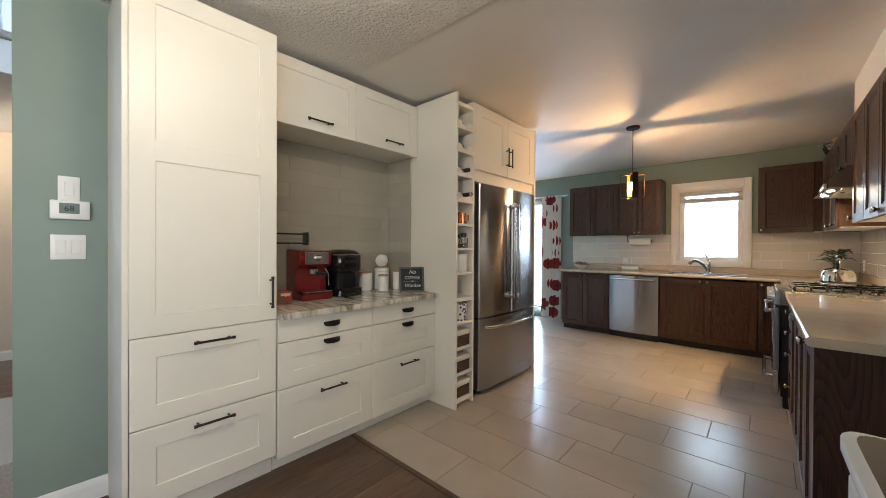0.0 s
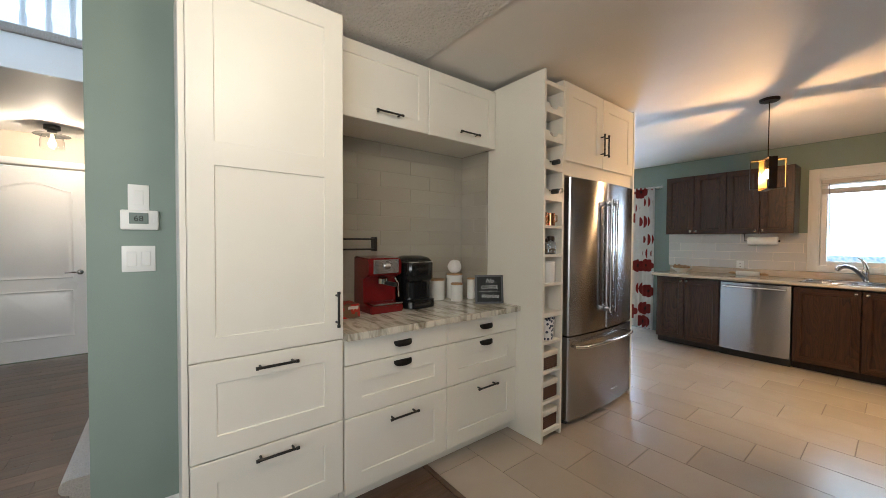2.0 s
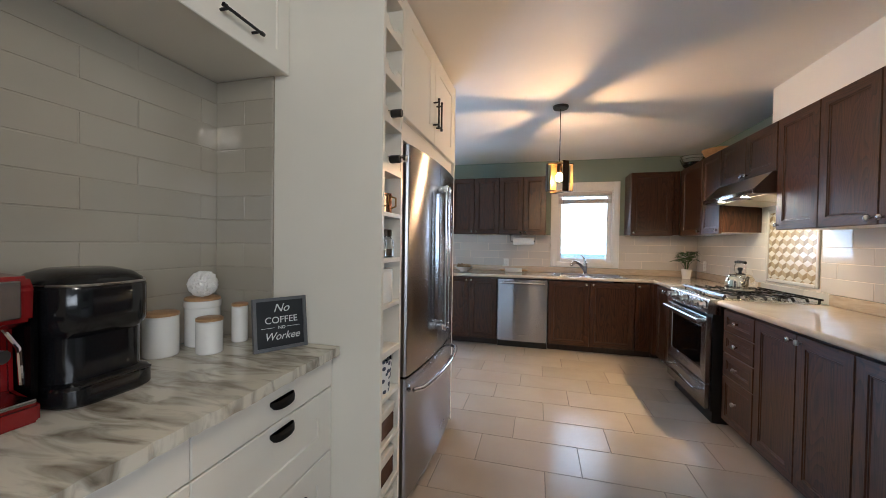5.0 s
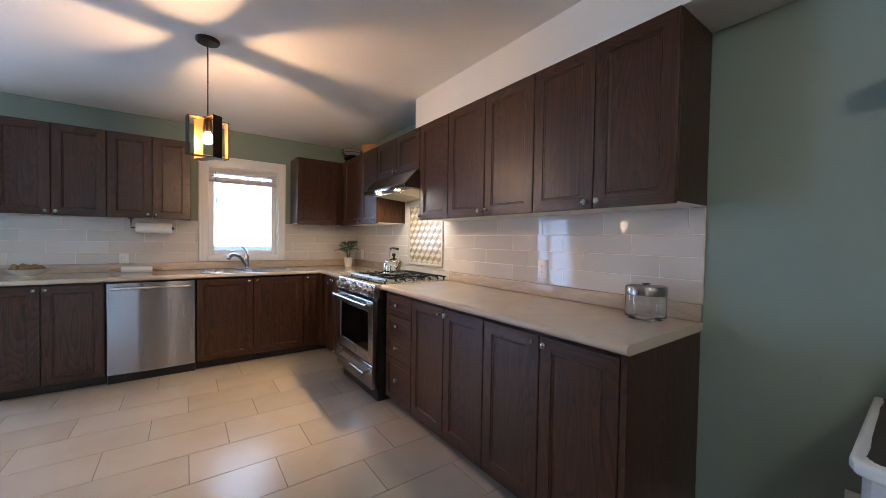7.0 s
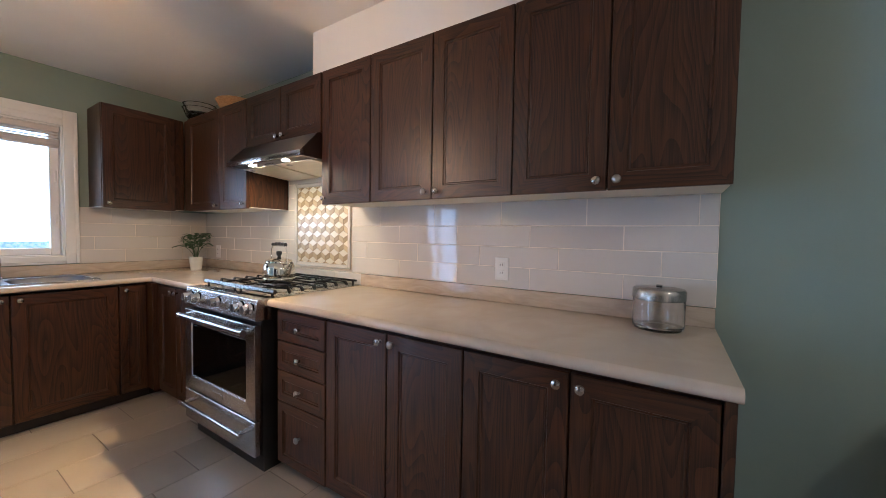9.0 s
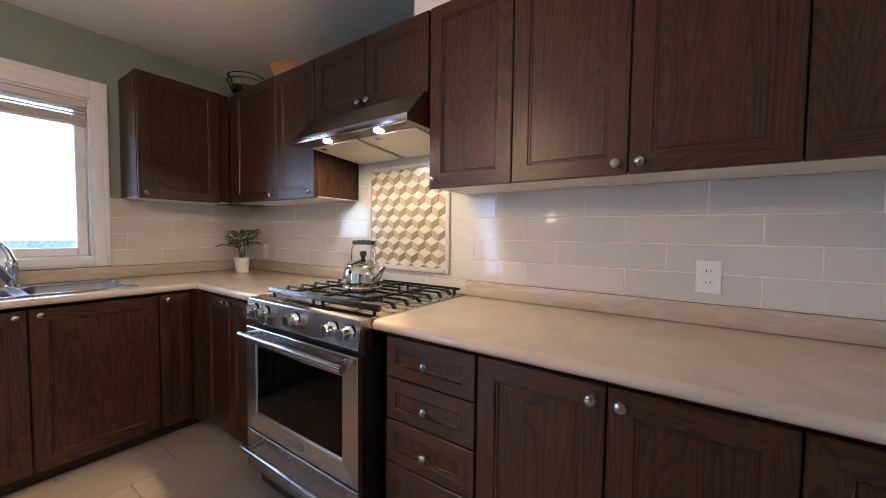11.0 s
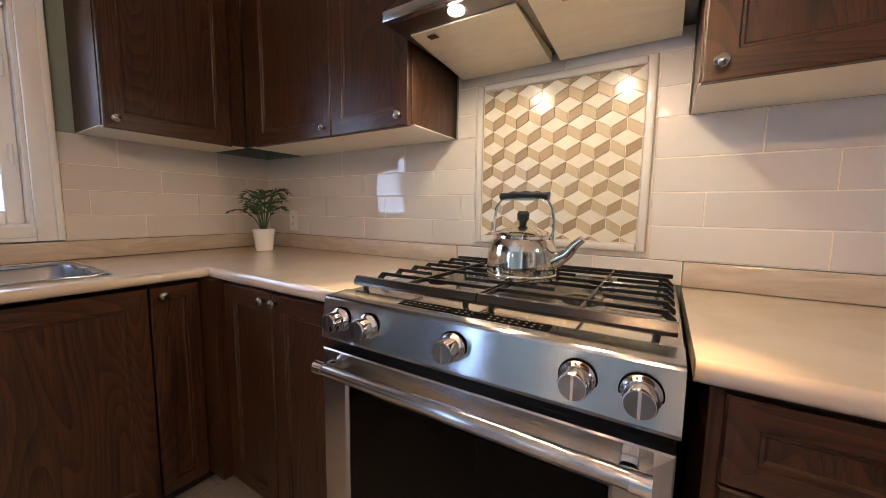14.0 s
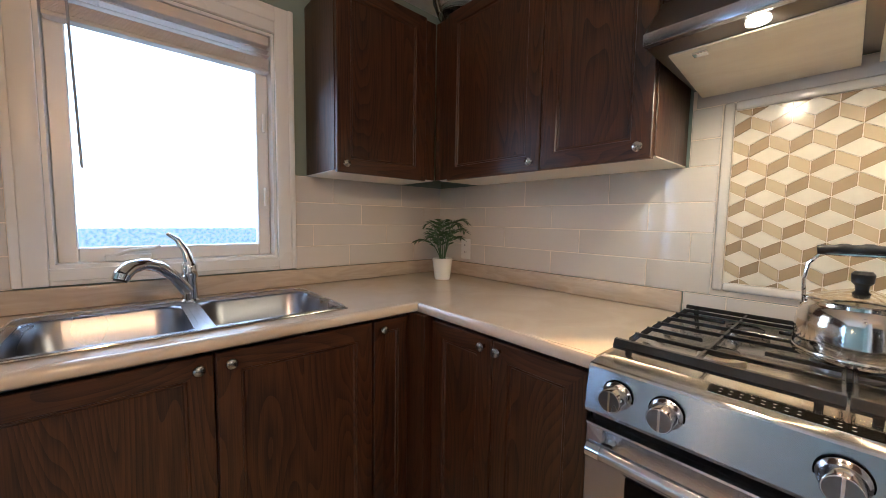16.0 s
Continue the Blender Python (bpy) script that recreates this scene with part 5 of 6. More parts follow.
cells(bm, [SINK[0], BOWLS[0][0] + 0.012, BOWLS[0][1] - 0.012, BOWLS[1][0] + 0.012, BOWLS[1][1] - 0.012, SINK[1]], [SINK[2], 6.620, 6.973, SINK[3]],
      lambda i, j: not (j == 1 and i in (1, 3)), lambda u, v, w: Vector((u, v, w)), CT + 0.0005, CT + 0.0040)
part("rim", bm, SINK_STEEL, sk, "flat brushed steel rim")
tube_rim = [(x, y, CT + 0.004) for x, y in rounded(SINK[0], SINK[1], SINK[2], SINK[3], 0.04)]
part("edge_bead", tube(B(), tube_rim, 0.004, 8, closed=True), STEEL, sk)
fa = thing("faucet", (-0.705, 7.005, CT), "chrome single-lever pull-out kitchen faucet", "faucet")
mm = Matrix.Translation((-0.705, 7.005, 0))
part("body", lathe(B(), [(0.030, CT + 0.004), (0.030, CT + 0.012), (0.024, CT + 0.018), (0.022, CT + 0.09), (0.025, CT + 0.10), (0.025, CT + 0.135), (0.018, CT + 0.15), (0, CT + 0.152)], mm, 24), CHROME, fa)
sp = [(-0.715, 6.995, 0.945), (-0.750, 6.970, 1.000), (-0.790, 6.940, 1.040), (-0.830, 6.910, 1.056), (-0.862, 6.885, 1.050), (-0.882, 6.870, 1.030)]
part("spout", tube(B(), sp, [0.021, 0.019, 0.018, 0.019, 0.021, 0.022], 16), CHROME, fa)
part("spray_head", tube(B(), [(-0.881, 6.871, 1.032), (-0.887, 6.867, 1.016)], [0.0235, 0.0215], 16), CHROME, fa)
part("nozzle", tube(B(), [(-0.8868, 6.8671, 1.0165), (-0.8885, 6.866, 1.012)], [0.0175, 0.0165], 14), BLACK_PLASTIC, fa)
part("lever", tube(B(), [(-0.705, 7.005, 1.040), (-0.715, 7.012, 1.085), (-0.735, 7.022, 1.125), (-0.762, 7.035, 1.146)], [0.018, 0.013, 0.009, 0.006], 12), CHROME, fa)

# ---- kettle ----
KZ = 0.9344
kt = thing("kettle", (0.252, 5.431, KZ), "polished steel stovetop kettle with black grip on the grates", "kettle")
mm = Matrix.Translation((0.252, 5.431, KZ)) @ Matrix.Diagonal((1.07, 1.07, 1.04, 1.0))
part("body", lathe(B(), [(0.078, 0), (0.0865, 0.002), (0.0885, 0.006), (0.0885, 0.014), (0.0872, 0.016), (0.0885, 0.019), (0.0890, 0.040), (0.0875, 0.066), (0.0845, 0.086), (0.0785, 0.100), (0.0725, 0.106), (0.0715, 0.112), (0, 0.114)], mm, 48), KETTLE, kt)
lid = part("lid", lathe(B(), [(0.074, 0.1125), (0.0745, 0.116), (0.070, 0.119), (0.062, 0.123), (0.035, 0.133), (0.014, 0.139), (0, 0.140)], mm, 40), KETTLE, kt)
part("lid_knob", lathe(B(), [(0.009, 0.139), (0.010, 0.147), (0.015, 0.153), (0.016, 0.169), (0.012, 0.175), (0, 0.176)], mm, 18), BLACK_PLASTIC, lid)
spout = [(0.246, 5.356, 0.984), (0.242, 5.330, 0.994), (0.236, 5.306, 1.010), (0.231, 5.286, 1.036), (0.229, 5.268, 1.050)]
part("spout", tube(B(), spout, [0.026, 0.021, 0.015, 0.011, 0.0095], 16), KETTLE, kt)
arch = [Vector((0.252, 5.512, 1.030)), Vector((0.252, 5.515, 1.090)), Vector((0.252, 5.510, 1.126)), Vector((0.252, 5.494, 1.149))]
arch += [Vector((0.252, 2 * 5.431 - v.y, v.z)) for v in reversed(arch)]
part("bail", tube(B(), arch, 0.0038, 8), CHROME, kt)
grip = [Vector((0.252, 5.431 + 0.068 * (k - 8) / 8, 1.156 + 0.005 * (1 - ((k - 8) / 8) ** 2))) for k in range(17)]
part("grip", tube(B(), grip, [0.0125, 0.0118] + [0.0088 + 0.0026 * (k % 4 in (1, 2)) for k in range(13)] + [0.0110, 0.0100], 12), BLACK_PLASTIC, kt, "black moulded grip")
for y in (5.513, 5.349):
    part("lug", box(B(), 0.245, 0.259, y - 0.005, y + 0.005, 1.016, 1.042, 0.003), CHROME, kt)

# ---- potted palm ----
pl = thing("potted_plant", (0.391, 6.881, CT), "small parlour palm in a ribbed white pot", "plant")
mm = Matrix.Translation((0.391, 6.881, CT + 0.0005))
ribs = [(0.040, 0.0)] + [(0.041 + 0.013 * k / 13 + (0.0008 if k % 2 else 0), 0.005 + 0.104 * k / 13) for k in range(14)] + [(0.056, 0.112), (0.052, 0.113), (0.050, 0.100), (0, 0.100)]
part("pot", lathe(B(), ribs, mm, 32), CERAMIC, pl)
part("soil", lathe(B(), [(0.0495, 0.1005), (0.0495, 0.104), (0, 0.106)], mm, 20), SOIL, pl)
rnd = random.Random(8)
for k in range(15):
    az = 2 * math.pi * k / 15 + rnd.uniform(-0.3, 0.3)
    reach, height = rnd.uniform(0.06, 0.135), rnd.uniform(0.11, 0.225)
    if math.cos(az) * 0.391 > 0.30 or math.sin(az) > 0.8:
        reach *= 0.75
    base = Vector((0.391 + 0.012 * math.cos(az), 6.881 + 0.012 * math.sin(az), CT + 0.10))
    d = Vector((math.cos(az), math.sin(az), 0))
    stem = [base + d * reach * (s / 8) ** 1.4 + Vector((0, 0, height * math.sin(0.60 * math.pi * s / 8) / math.sin(0.5 * math.pi))) for s in range(9)]
    bm = tube(B(), stem, [0.0028 - 0.0002 * s for s in range(9)], 5)
    for s in range(3, 9):
        for side in (-1, 1):
            a = stem[s]
            tang = (stem[min(s + 1, 8)] - stem[s - 1]).normalized()
            lat = tang.cross(Vector((0, 0, 1))).normalized() * side
            L = 0.070 * (1 - 0.45 * abs(s - 5) / 4) * rnd.uniform(0.85, 1.15)
            tip = a + (lat * 0.75 + tang * 0.65).normalized() * L + Vector((0, 0, -0.012))
            mid = a.lerp(tip, 0.45) + Vector((0, 0, 0.004))
            wide = tang.cross((tip - a).normalized()).cross((tip - a).normalized()).normalized() * 0.0068
            vs = [bm.verts.new(q) for q in (a, mid + wide, tip, mid - wide)]
            bm.faces.new((vs[0], vs[1], vs[2]))
            bm.faces.new((vs[0], vs[2], vs[3]))
    part("frond", bm, LEAF, pl)

# ---- jar on the worktop ----
jr = thing("glass_jar", (0.462, 3.387, CT), "clear glass cookie jar with steel lid on the worktop", "jar")
mm = Matrix.Translation((0.462, 3.387, CT + 0.0008))
part("glass", lathe(B(), [(0.076, 0), (0.082, 0.005), (0.085, 0.016), (0.085, 0.105), (0.082, 0.112), (0.079, 0.112), (0.081, 0.103), (0.081, 0.018), (0.076, 0.011), (0, 0.011)], mm, 36), GLASS, jr)
lid = part("lid", lathe(B(), [(0.084, 0.110), (0.087, 0.112), (0.087, 0.142), (0.082, 0.150), (0.06, 0.154), (0, 0.155)], mm, 36), NICKEL, jr, "brushed steel lid")
part("lid_grip", box(B(), 0.440, 0.484, 3.377, 3.397, CT + 0.1563, CT + 0.162, 0.002), BLACK_PLASTIC, lid)


def outlet(to3, u, v, gang=1, kind="outlet", w=0.0115, label="white duplex wall outlet"):
    wd = 0.036 if gang == 1 else 0.057
    th = thing("wall_" + kind, to3(u, v, w), label, kind)
    part("plate", fbox(B(), to3, u - wd, u + wd, v - 0.057, v + 0.057, w, w + 0.006, 0.0025, 0, 2), PLASTIC, th)
    if kind == "outlet":
        for dv in (-0.02, 0.02):
            s = part("socket", fbox(B(), to3, u - 0.016, u + 0.016, v + dv - 0.014, v + dv + 0.014, w + 0.006, w + 0.0085, 0.0012), PLASTIC, th)
            for du in (-0.006, 0.006):
                part("slot", fbox(B(), to3, u + du - 0.0012, u + du + 0.0012, v + dv - 0.003, v + dv + 0.006, w + 0.0085, w + 0.009), BLACK, s)
    else:
        for g in range(gang):
            c = u + (0 if gang == 1 else (-0.024, 0.024)[g])
            part("rocker", fbox(B(), to3, c - 0.0165, c + 0.0165, v - 0.033, v + 0.033, w + 0.006, w + 0.0095, 0.002), PLASTIC, th)
    return th


outlet(facing_west(XR), 4.068, 1.066)
outlet(facing_west(XR), 6.90, 1.048)
outlet(facing_south(YB), -1.722, 1.012)
outlet(facing_west(XR), 2.737, 0.345, w=0.0005)
STUB = facing_east(-2.561)
outlet(STUB, 1.392, 1.477, 1, "switch", 0.0005, "white rocker light switch with timer keys")
outlet(STUB, 1.390, 1.209, 2, "switch", 0.0005, "white double rocker light switch")
th = thing("thermostat", STUB(1.395, 1.379, 0), "white wall thermostat with grey display", "thermostat")
part("case", fbox(B(), STUB, 1.331, 1.460, 1.336, 1.422, 0.0005, 0.024, 0.006, 0, 2), PLASTIC, th)
part("display", fbox(B(), STUB, 1.360, 1.425, 1.362, 1.410, 0.0241, 0.0255, 0.001), LCD, th)
part("key_strip", fbox(B(), STUB, 1.437, 1.449, 1.366, 1.408, 0.0241, 0.0265, 0.002), PLASTIC, th)
letters("68", 0.034, Matrix.Translation(STUB(1.392, 1.374, 0.0262)) @ pose(0, 0, 0, 90, 0, 90), BLACK, th)

# ---- things on the sink wall ----
pt = thing("paper_towel", (-1.49, 6.985, 1.31), "white paper towel roll on a black under-cabinet holder", "paper towel")
rot = Matrix.Translation((-1.62, 6.985, 1.312)) @ pose(0, 0, 0, 0, 90, 0)
part("roll", lathe(B(), [(0.018, 0), (0.047, 0), (0.048, 0.004), (0.048, 0.262), (0.047, 0.266), (0.018, 0.266)], rot, 32, cap=False), PAPER, pt)
bm = tube(B(), [(-1.655, 6.985, 1.394), (-1.655, 6.985, 1.312), (-1.35, 6.985, 1.312)], 0.006, 8)
box(bm, -1.675, -1.635, 6.96, 7.01, 1.394, 1.402)
part("holder", bm, BLACK, pt)
part("knob", lathe(B(), [(0.012, 0), (0.012, 0.012), (0, 0.015)], Matrix.Translation((-1.35, 6.985, 1.312)) @ pose(0, 0, 0, 0, 90, 0), 12), BLACK, pt)
bw = thing("fruit_bowl", (-2.27, 6.86, CT), "white ceramic bowl filled with potatoes", "bowl")
part("bowl", lathe(B(), [(0.05, 0.0005), (0.052, 0.008), (0.09, 0.030), (0.125, 0.062), (0.128, 0.064), (0.122, 0.062), (0.085, 0.034), (0, 0.016)], Matrix.Translation((-2.27, 6.86, CT)), 32), CERAMIC, bw)
rnd = random.Random(5)
for k in range(13):
    a, rr = rnd.uniform(0, 6.28), 0.085 * math.sqrt(rnd.random())
    bm = B()
    bmesh.ops.create_icosphere(bm, subdivisions=2, radius=0.026, matrix=Matrix.Translation((-2.27 + rr * math.cos(a), 6.86 + rr * math.sin(a), CT + 0.066 + rnd.uniform(-0.006, 0.012))) @ pose(0, 0, 0, rnd.uniform(0, 90), rnd.uniform(0, 90), 0) @ Matrix.Diagonal((1.3, 0.9, 0.85, 1)))
    tagged(part("potato", bm, POTATO, None), "brown potato heaped in the white bowl", "potato", "potatoes")
rp = thing("rolling_pin", (-1.61, 6.96, CT), "wooden rolling pin with pale roller lying on the worktop", "rolling pin")
rot = Matrix.Translation((-1.61, 6.96, CT + 0.0285)) @ pose(0, 0, 0, 0, 90, -4)
part("roller", lathe(B(), [(0, -0.11), (0.026, -0.11), (0.028, -0.106), (0.028, 0.106), (0.026, 0.11), (0, 0.11)], rot, 24), CERAMIC, rp, "white marble roller")
for s in (-1, 1):
    part("handle", lathe(B(), [(0, 0.112 * s), (0.010, 0.112 * s), (0.015, 0.135 * s), (0.013, 0.17 * s), (0.008, 0.185 * s), (0, 0.187 * s)], rot, 16), BAMBOO, rp, "brown wooden handle")

# ---- on top of the corner cabinets ----
bk = thing("wicker_basket", (0.43, 6.26, 2.152), "shallow light wicker bowl on the wall cabinets", "basket")
part("weave", lathe(B(), [(0.08, 0), (0.10, 0.012), (0.125, 0.05), (0.138, 0.085), (0.142, 0.09), (0.132, 0.088), (0.115, 0.05), (0, 0.012)], Matrix.Translation((0.43, 6.26, 2.1525)), 32), WICKER_LIGHT, bk)
part("rim", tube(B(), [(0.43 + 0.139 * math.cos(a), 6.26 + 0.139 * math.sin(a), 2.242) for a in [2 * math.pi * k / 32 for k in range(32)]], 0.006, 8, closed=True), WICKER_LIGHT, bk)
for k, (r, z) in enumerate(((0.125, 0.0), (0.12, 0.035))):
    gb = thing("glass_bowl", (0.40, 6.80, 2.152 + z), "clear glass mixing bowl stacked on the wall cabinets", "bowl", "glass bowls")
    part("bowl", lathe(B(), [(0.045, 0), (0.06, 0.004), (r * 0.8, 0.05), (r, 0.115), (r + 0.004, 0.118), (r - 0.004, 0.116), (r * 0.78, 0.052), (0, 0.008)], Matrix.Translation((0.40, 6.80, 2.153 + z)), 32), GLASS, gb)

# ---- curtain and rod ----
ct = thing("curtain", (-2.85, 7.03, 0.03), "white curtain printed with large red poppies, drawn aside", "curtain")
bm = B()
n = 72
front = [(-3.03 + 0.35 * k / n, 7.035 + 0.032 * math.sin(k * 2 * math.pi / 12)) for k in range(n + 1)]
prism(bm, front + [(x, y + 0.004) for x, y in reversed(front)], lambda u, v, w: Vector((u, v, w)), 0.03, 2.085)
part("cloth", bm, CURTAIN, ct, smooth=1.2)
rd = thing("curtain_rod", (-3.5, 7.035, 2.07), "white curtain rod over the patio door", "curtain rod")
part("rod", tube(B(), [(-4.55, 7.035, 2.075), (-2.605, 7.035, 2.075)], 0.011, 12), PLASTIC, rd)
part("finial", lathe(B(), [(0.013, 0), (0.018, 0.012), (0.012, 0.03), (0, 0.034)], Matrix.Translation((-2.605, 7.035, 2.075)) @ pose(0, 0, 0, 0, 90, 0), 14), PLASTIC, rd)
part("bracket", box(B(), -2.665, -2.65, 7.035, YB - 0.001, 2.058, 2.075, 0.002), PLASTIC, rd)

# ---- coffee nook ----
MZ = 0.8625
es = thing("espresso_machine", (-2.49, 2.505, MZ), "red espresso machine with steel front and drip tray", "coffee machine")
bm = prism(B(), [(-2.60, 0.0), (-2.365, 0.0), (-2.365, 0.045), (-2.47, 0.052), (-2.475, 0.205), (-2.39, 0.225), (-2.385, 0.30), (-2.40, 0.325), (-2.60, 0.335)],
           lambda u, v, w: Vector((u, w, MZ + 0.0005 + v)), 2.415, 2.635)
bmesh.ops.bevel(bm, geom=bm.edges[:], offset=0.007, segments=2, affect="EDGES")
part("body", bm, RED, es)
part("front_plate", box(B(), -2.384, -2.378, 2.44, 2.61, MZ + 0.235, MZ + 0.318, 0.003), STEEL, es, "brushed steel control plate")
part("dial", lathe(B(), [(0.022, 0), (0.020, 0.016), (0, 0.018)], Matrix.Translation((-2.378, 2.525, MZ + 0.28)) @ pose(0, 0, 0, 0, 90, 0), 20), CHROME, es)
part("brew_head", lathe(B(), [(0.033, 0), (0.033, 0.03), (0.028, 0.036)], Matrix.Translation((-2.43, 2.525, MZ + 0.172)), 22), CHROME, es)
part("portafilter", tube(B(), [(-2.42, 2.525, MZ + 0.178), (-2.33, 2.56, MZ + 0.170)], [0.012, 0.014], 12), BLACK_PLASTIC, es)
part("steam_wand", tube(B(), [(-2.42, 2.60, MZ + 0.21), (-2.39, 2.61, MZ + 0.17), (-2.385, 2.612, MZ + 0.09)], 0.005, 8), CHROME, es)
part("drip_tray", box(B(), -2.462, -2.350, 2.43, 2.62, MZ + 0.052, MZ + 0.060, 0.002), STEEL, es, "steel drip grid")
cm = thing("pod_coffee_maker", (-2.47, 2.78, MZ), "glossy black pod coffee maker", "coffee machine")
bm = B()
prev = None
for front, inset, z, r in ((-2.36, 0.006, 0.0, 0.06), (-2.355, 0.0, 0.006, 0.06), (-2.355, 0.0, 0.044, 0.06), (-2.36, 0.004, 0.052, 0.06), (-2.385, 0.012, 0.056, 0.055), (-2.385, 0.010, 0.165, 0.060),
                           (-2.37, 0.004, 0.178, 0.07), (-2.362, 0.0, 0.190, 0.075), (-2.362, 0.0, 0.285, 0.075), (-2.372, 0.005, 0.305, 0.075), (-2.395, 0.020, 0.322, 0.065), (-2.44, 0.050, 0.333, 0.045)):
    ring = [bm.verts.new((x, y, MZ + 0.0005 + z)) for x, y in rounded(-2.60 + inset, front, 2.665 + inset, 2.890 - inset, r)]
    if prev:
        for i in range(len(ring)):
            j = (i + 1) % len(ring)
            bm.faces.new((prev[i], prev[j], ring[j], ring[i]))
    else:
        bm.faces.new(ring[::-1])
    prev = ring
bm.faces.new(prev)
part("body", bm, BLACK_SHINE, cm, smooth=0.6)
part("lid_seam", tube(B(), [(x, y, MZ + 0.296 - 0.06 * max(0.0, -2.50 - x)) for x, y in rounded(-2.598, -2.366, 2.667, 2.888, 0.075)], 0.0035, 6, closed=True), NICKEL, cm, "thin metal seam")
part("drip_tray", box(B(), -2.43, -2.35, 2.70, 2.86, MZ + 0.052, MZ + 0.058, 0.002), BLACK, cm)
part("water_tank", box(B(), -2.58, -2.42, 2.645, 2.659, MZ + 0.03, MZ + 0.29, 0.004), BLACK_GLOSS, cm)


def canister(x, y, r, h, lid, label, band=False):
    c = thing("canister", (x, y, MZ), label, "canister", "white canisters")
    mm = Matrix.Translation((x, y, MZ + 0.0006))
    part("pot", lathe(B(), [(r - 0.004, 0), (r, 0.004), (r, h - 0.004), (r - 0.003, h)], mm, 36), CERAMIC, c)
    if band:
        part("band", lathe(B(), [(r + 0.003, h + 0.0005), (r + 0.004, h + 0.012), (r + 0.003, h + 0.024)], mm, 36), CERAMIC, c)
        h += 0.025
    part("lid", lathe(B(), [(r + 0.001, h + 0.0005), (r + 0.001, h + 0.009), (r - 0.004, h + 0.012), (0, h + 0.0125)], mm, 36), lid, c, "round bamboo lid")
    return h + 0.0131


canister(-2.583, 3.058, 0.054, 0.142, BAMBOO, "white ceramic canister with bamboo lid")
canister(-2.452, 3.135, 0.043, 0.118, BAMBOO, "small white ceramic canister with bamboo lid")
top = canister(-2.575, 3.215, 0.060, 0.150, BAMBOO, "wide white ceramic canister with bamboo lid under the paper ball", True)
canister(-2.470, 3.290, 0.030, 0.145, BAMBOO, "slim white ceramic canister with bamboo lid")
bm = B()
bmesh.ops.create_icosphere(bm, subdivisions=5, radius=0.049)
for v in bm.verts:
    v.co *= 1 + 0.20 * abs(noise.noise(v.co * 130)) + 0.10 * abs(noise.noise(v.co * 290)) - 0.05
    v.co += Vector((-2.575, 3.215, MZ + top + 0.049))
tagged(part("pompom_ball", bm, PAPER, None), "white ruffled decorative ball on a canister", "ornament")

sg = thing("chalk_sign", (-2.25, 3.25, MZ), "small black coffee sign in a grey frame on the marble", "sign")
sm = Matrix.Translation((-2.232, 3.245, MZ + 0.001)) @ pose(0, 0, 0, 0, 0, 58.5) @ pose(0, 0, 0, -8)
SIGN = lambda u, v, w: sm @ Vector((u, -w, v))
bm = B()
SW, SHH = 0.098, 0.196
prism(bm, [(-SW + 0.012, 0.012), (SW - 0.012, 0.012), (SW - 0.012, SHH - 0.012), (-SW + 0.012, SHH - 0.012)], SIGN, -0.006, 0.002)
part("board", bm, SLATE, sg)
for a0, a1, b0, b1 in ((-SW, -SW + 0.012, 0, SHH), (SW - 0.012, SW, 0, SHH), (-SW + 0.012, SW - 0.012, 0, 0.012), (-SW + 0.012, SW - 0.012, SHH - 0.012, SHH)):
    part("frame_bar", prism(B(), [(a0, b0), (a1, b0), (a1, b1), (a0, b1)], SIGN, -0.008, 0.010), FRAME_GREY, sg)
for tx, size, vv, sh, wd in (("No", 0.044, 0.142, 0.35, 1.0), ("COFFEE", 0.035, 0.100, 0.0, 1.0), ("NO", 0.017, 0.077, 0.0, 1.0), ("Workee", 0.040, 0.038, 0.35, 0.95)):
    letters(tx, size, sm @ Matrix.Translation((0.004, -0.0026, vv)) @ pose(0, 0, 0, 90), CHALK, sg, "lettering", sh, wd)
for a0, a1 in ((-0.070, -0.022), (0.022, 0.072)):
    part("rule", prism(B(), [(a0, 0.083), (a1, 0.083), (a1, 0.0845), (a0, 0.0845)], SIGN, 0.0021, 0.003), CHALK, sg)

bx = thing("tea_box", (-2.43, 2.28, MZ), "small printed cardboard tea box", "box")
part("carton", box(B(), -2.50, -2.36, 2.235, 2.345, MZ + 0.0005, MZ + 0.075, 0.001), PRINT, bx)
part("label_panel", box(B(), -2.3598, -2.359, 2.275, 2.335, MZ + 0.050, MZ + 0.066), LINEN, bx, "pale printed strip")
rl = thing("wall_rail", (-2.60, 2.35, 1.27), "black double wall rail in the coffee nook", "rail")
for z in (1.303, 1.238):
    part("bar", tube(B(), [(-2.60, 2.15, z), (-2.60, 2.565, z)], 0.006, 8), BLACK, rl)
part("end_plate", box(B(), -2.648, -2.592, 2.555, 2.575, 1.225, 1.318, 0.003), BLACK, rl)
part("end_plate", box(B(), -2.648, -2.592, 2.150, 2.165, 1.225, 1.318, 0.003), BLACK, rl)

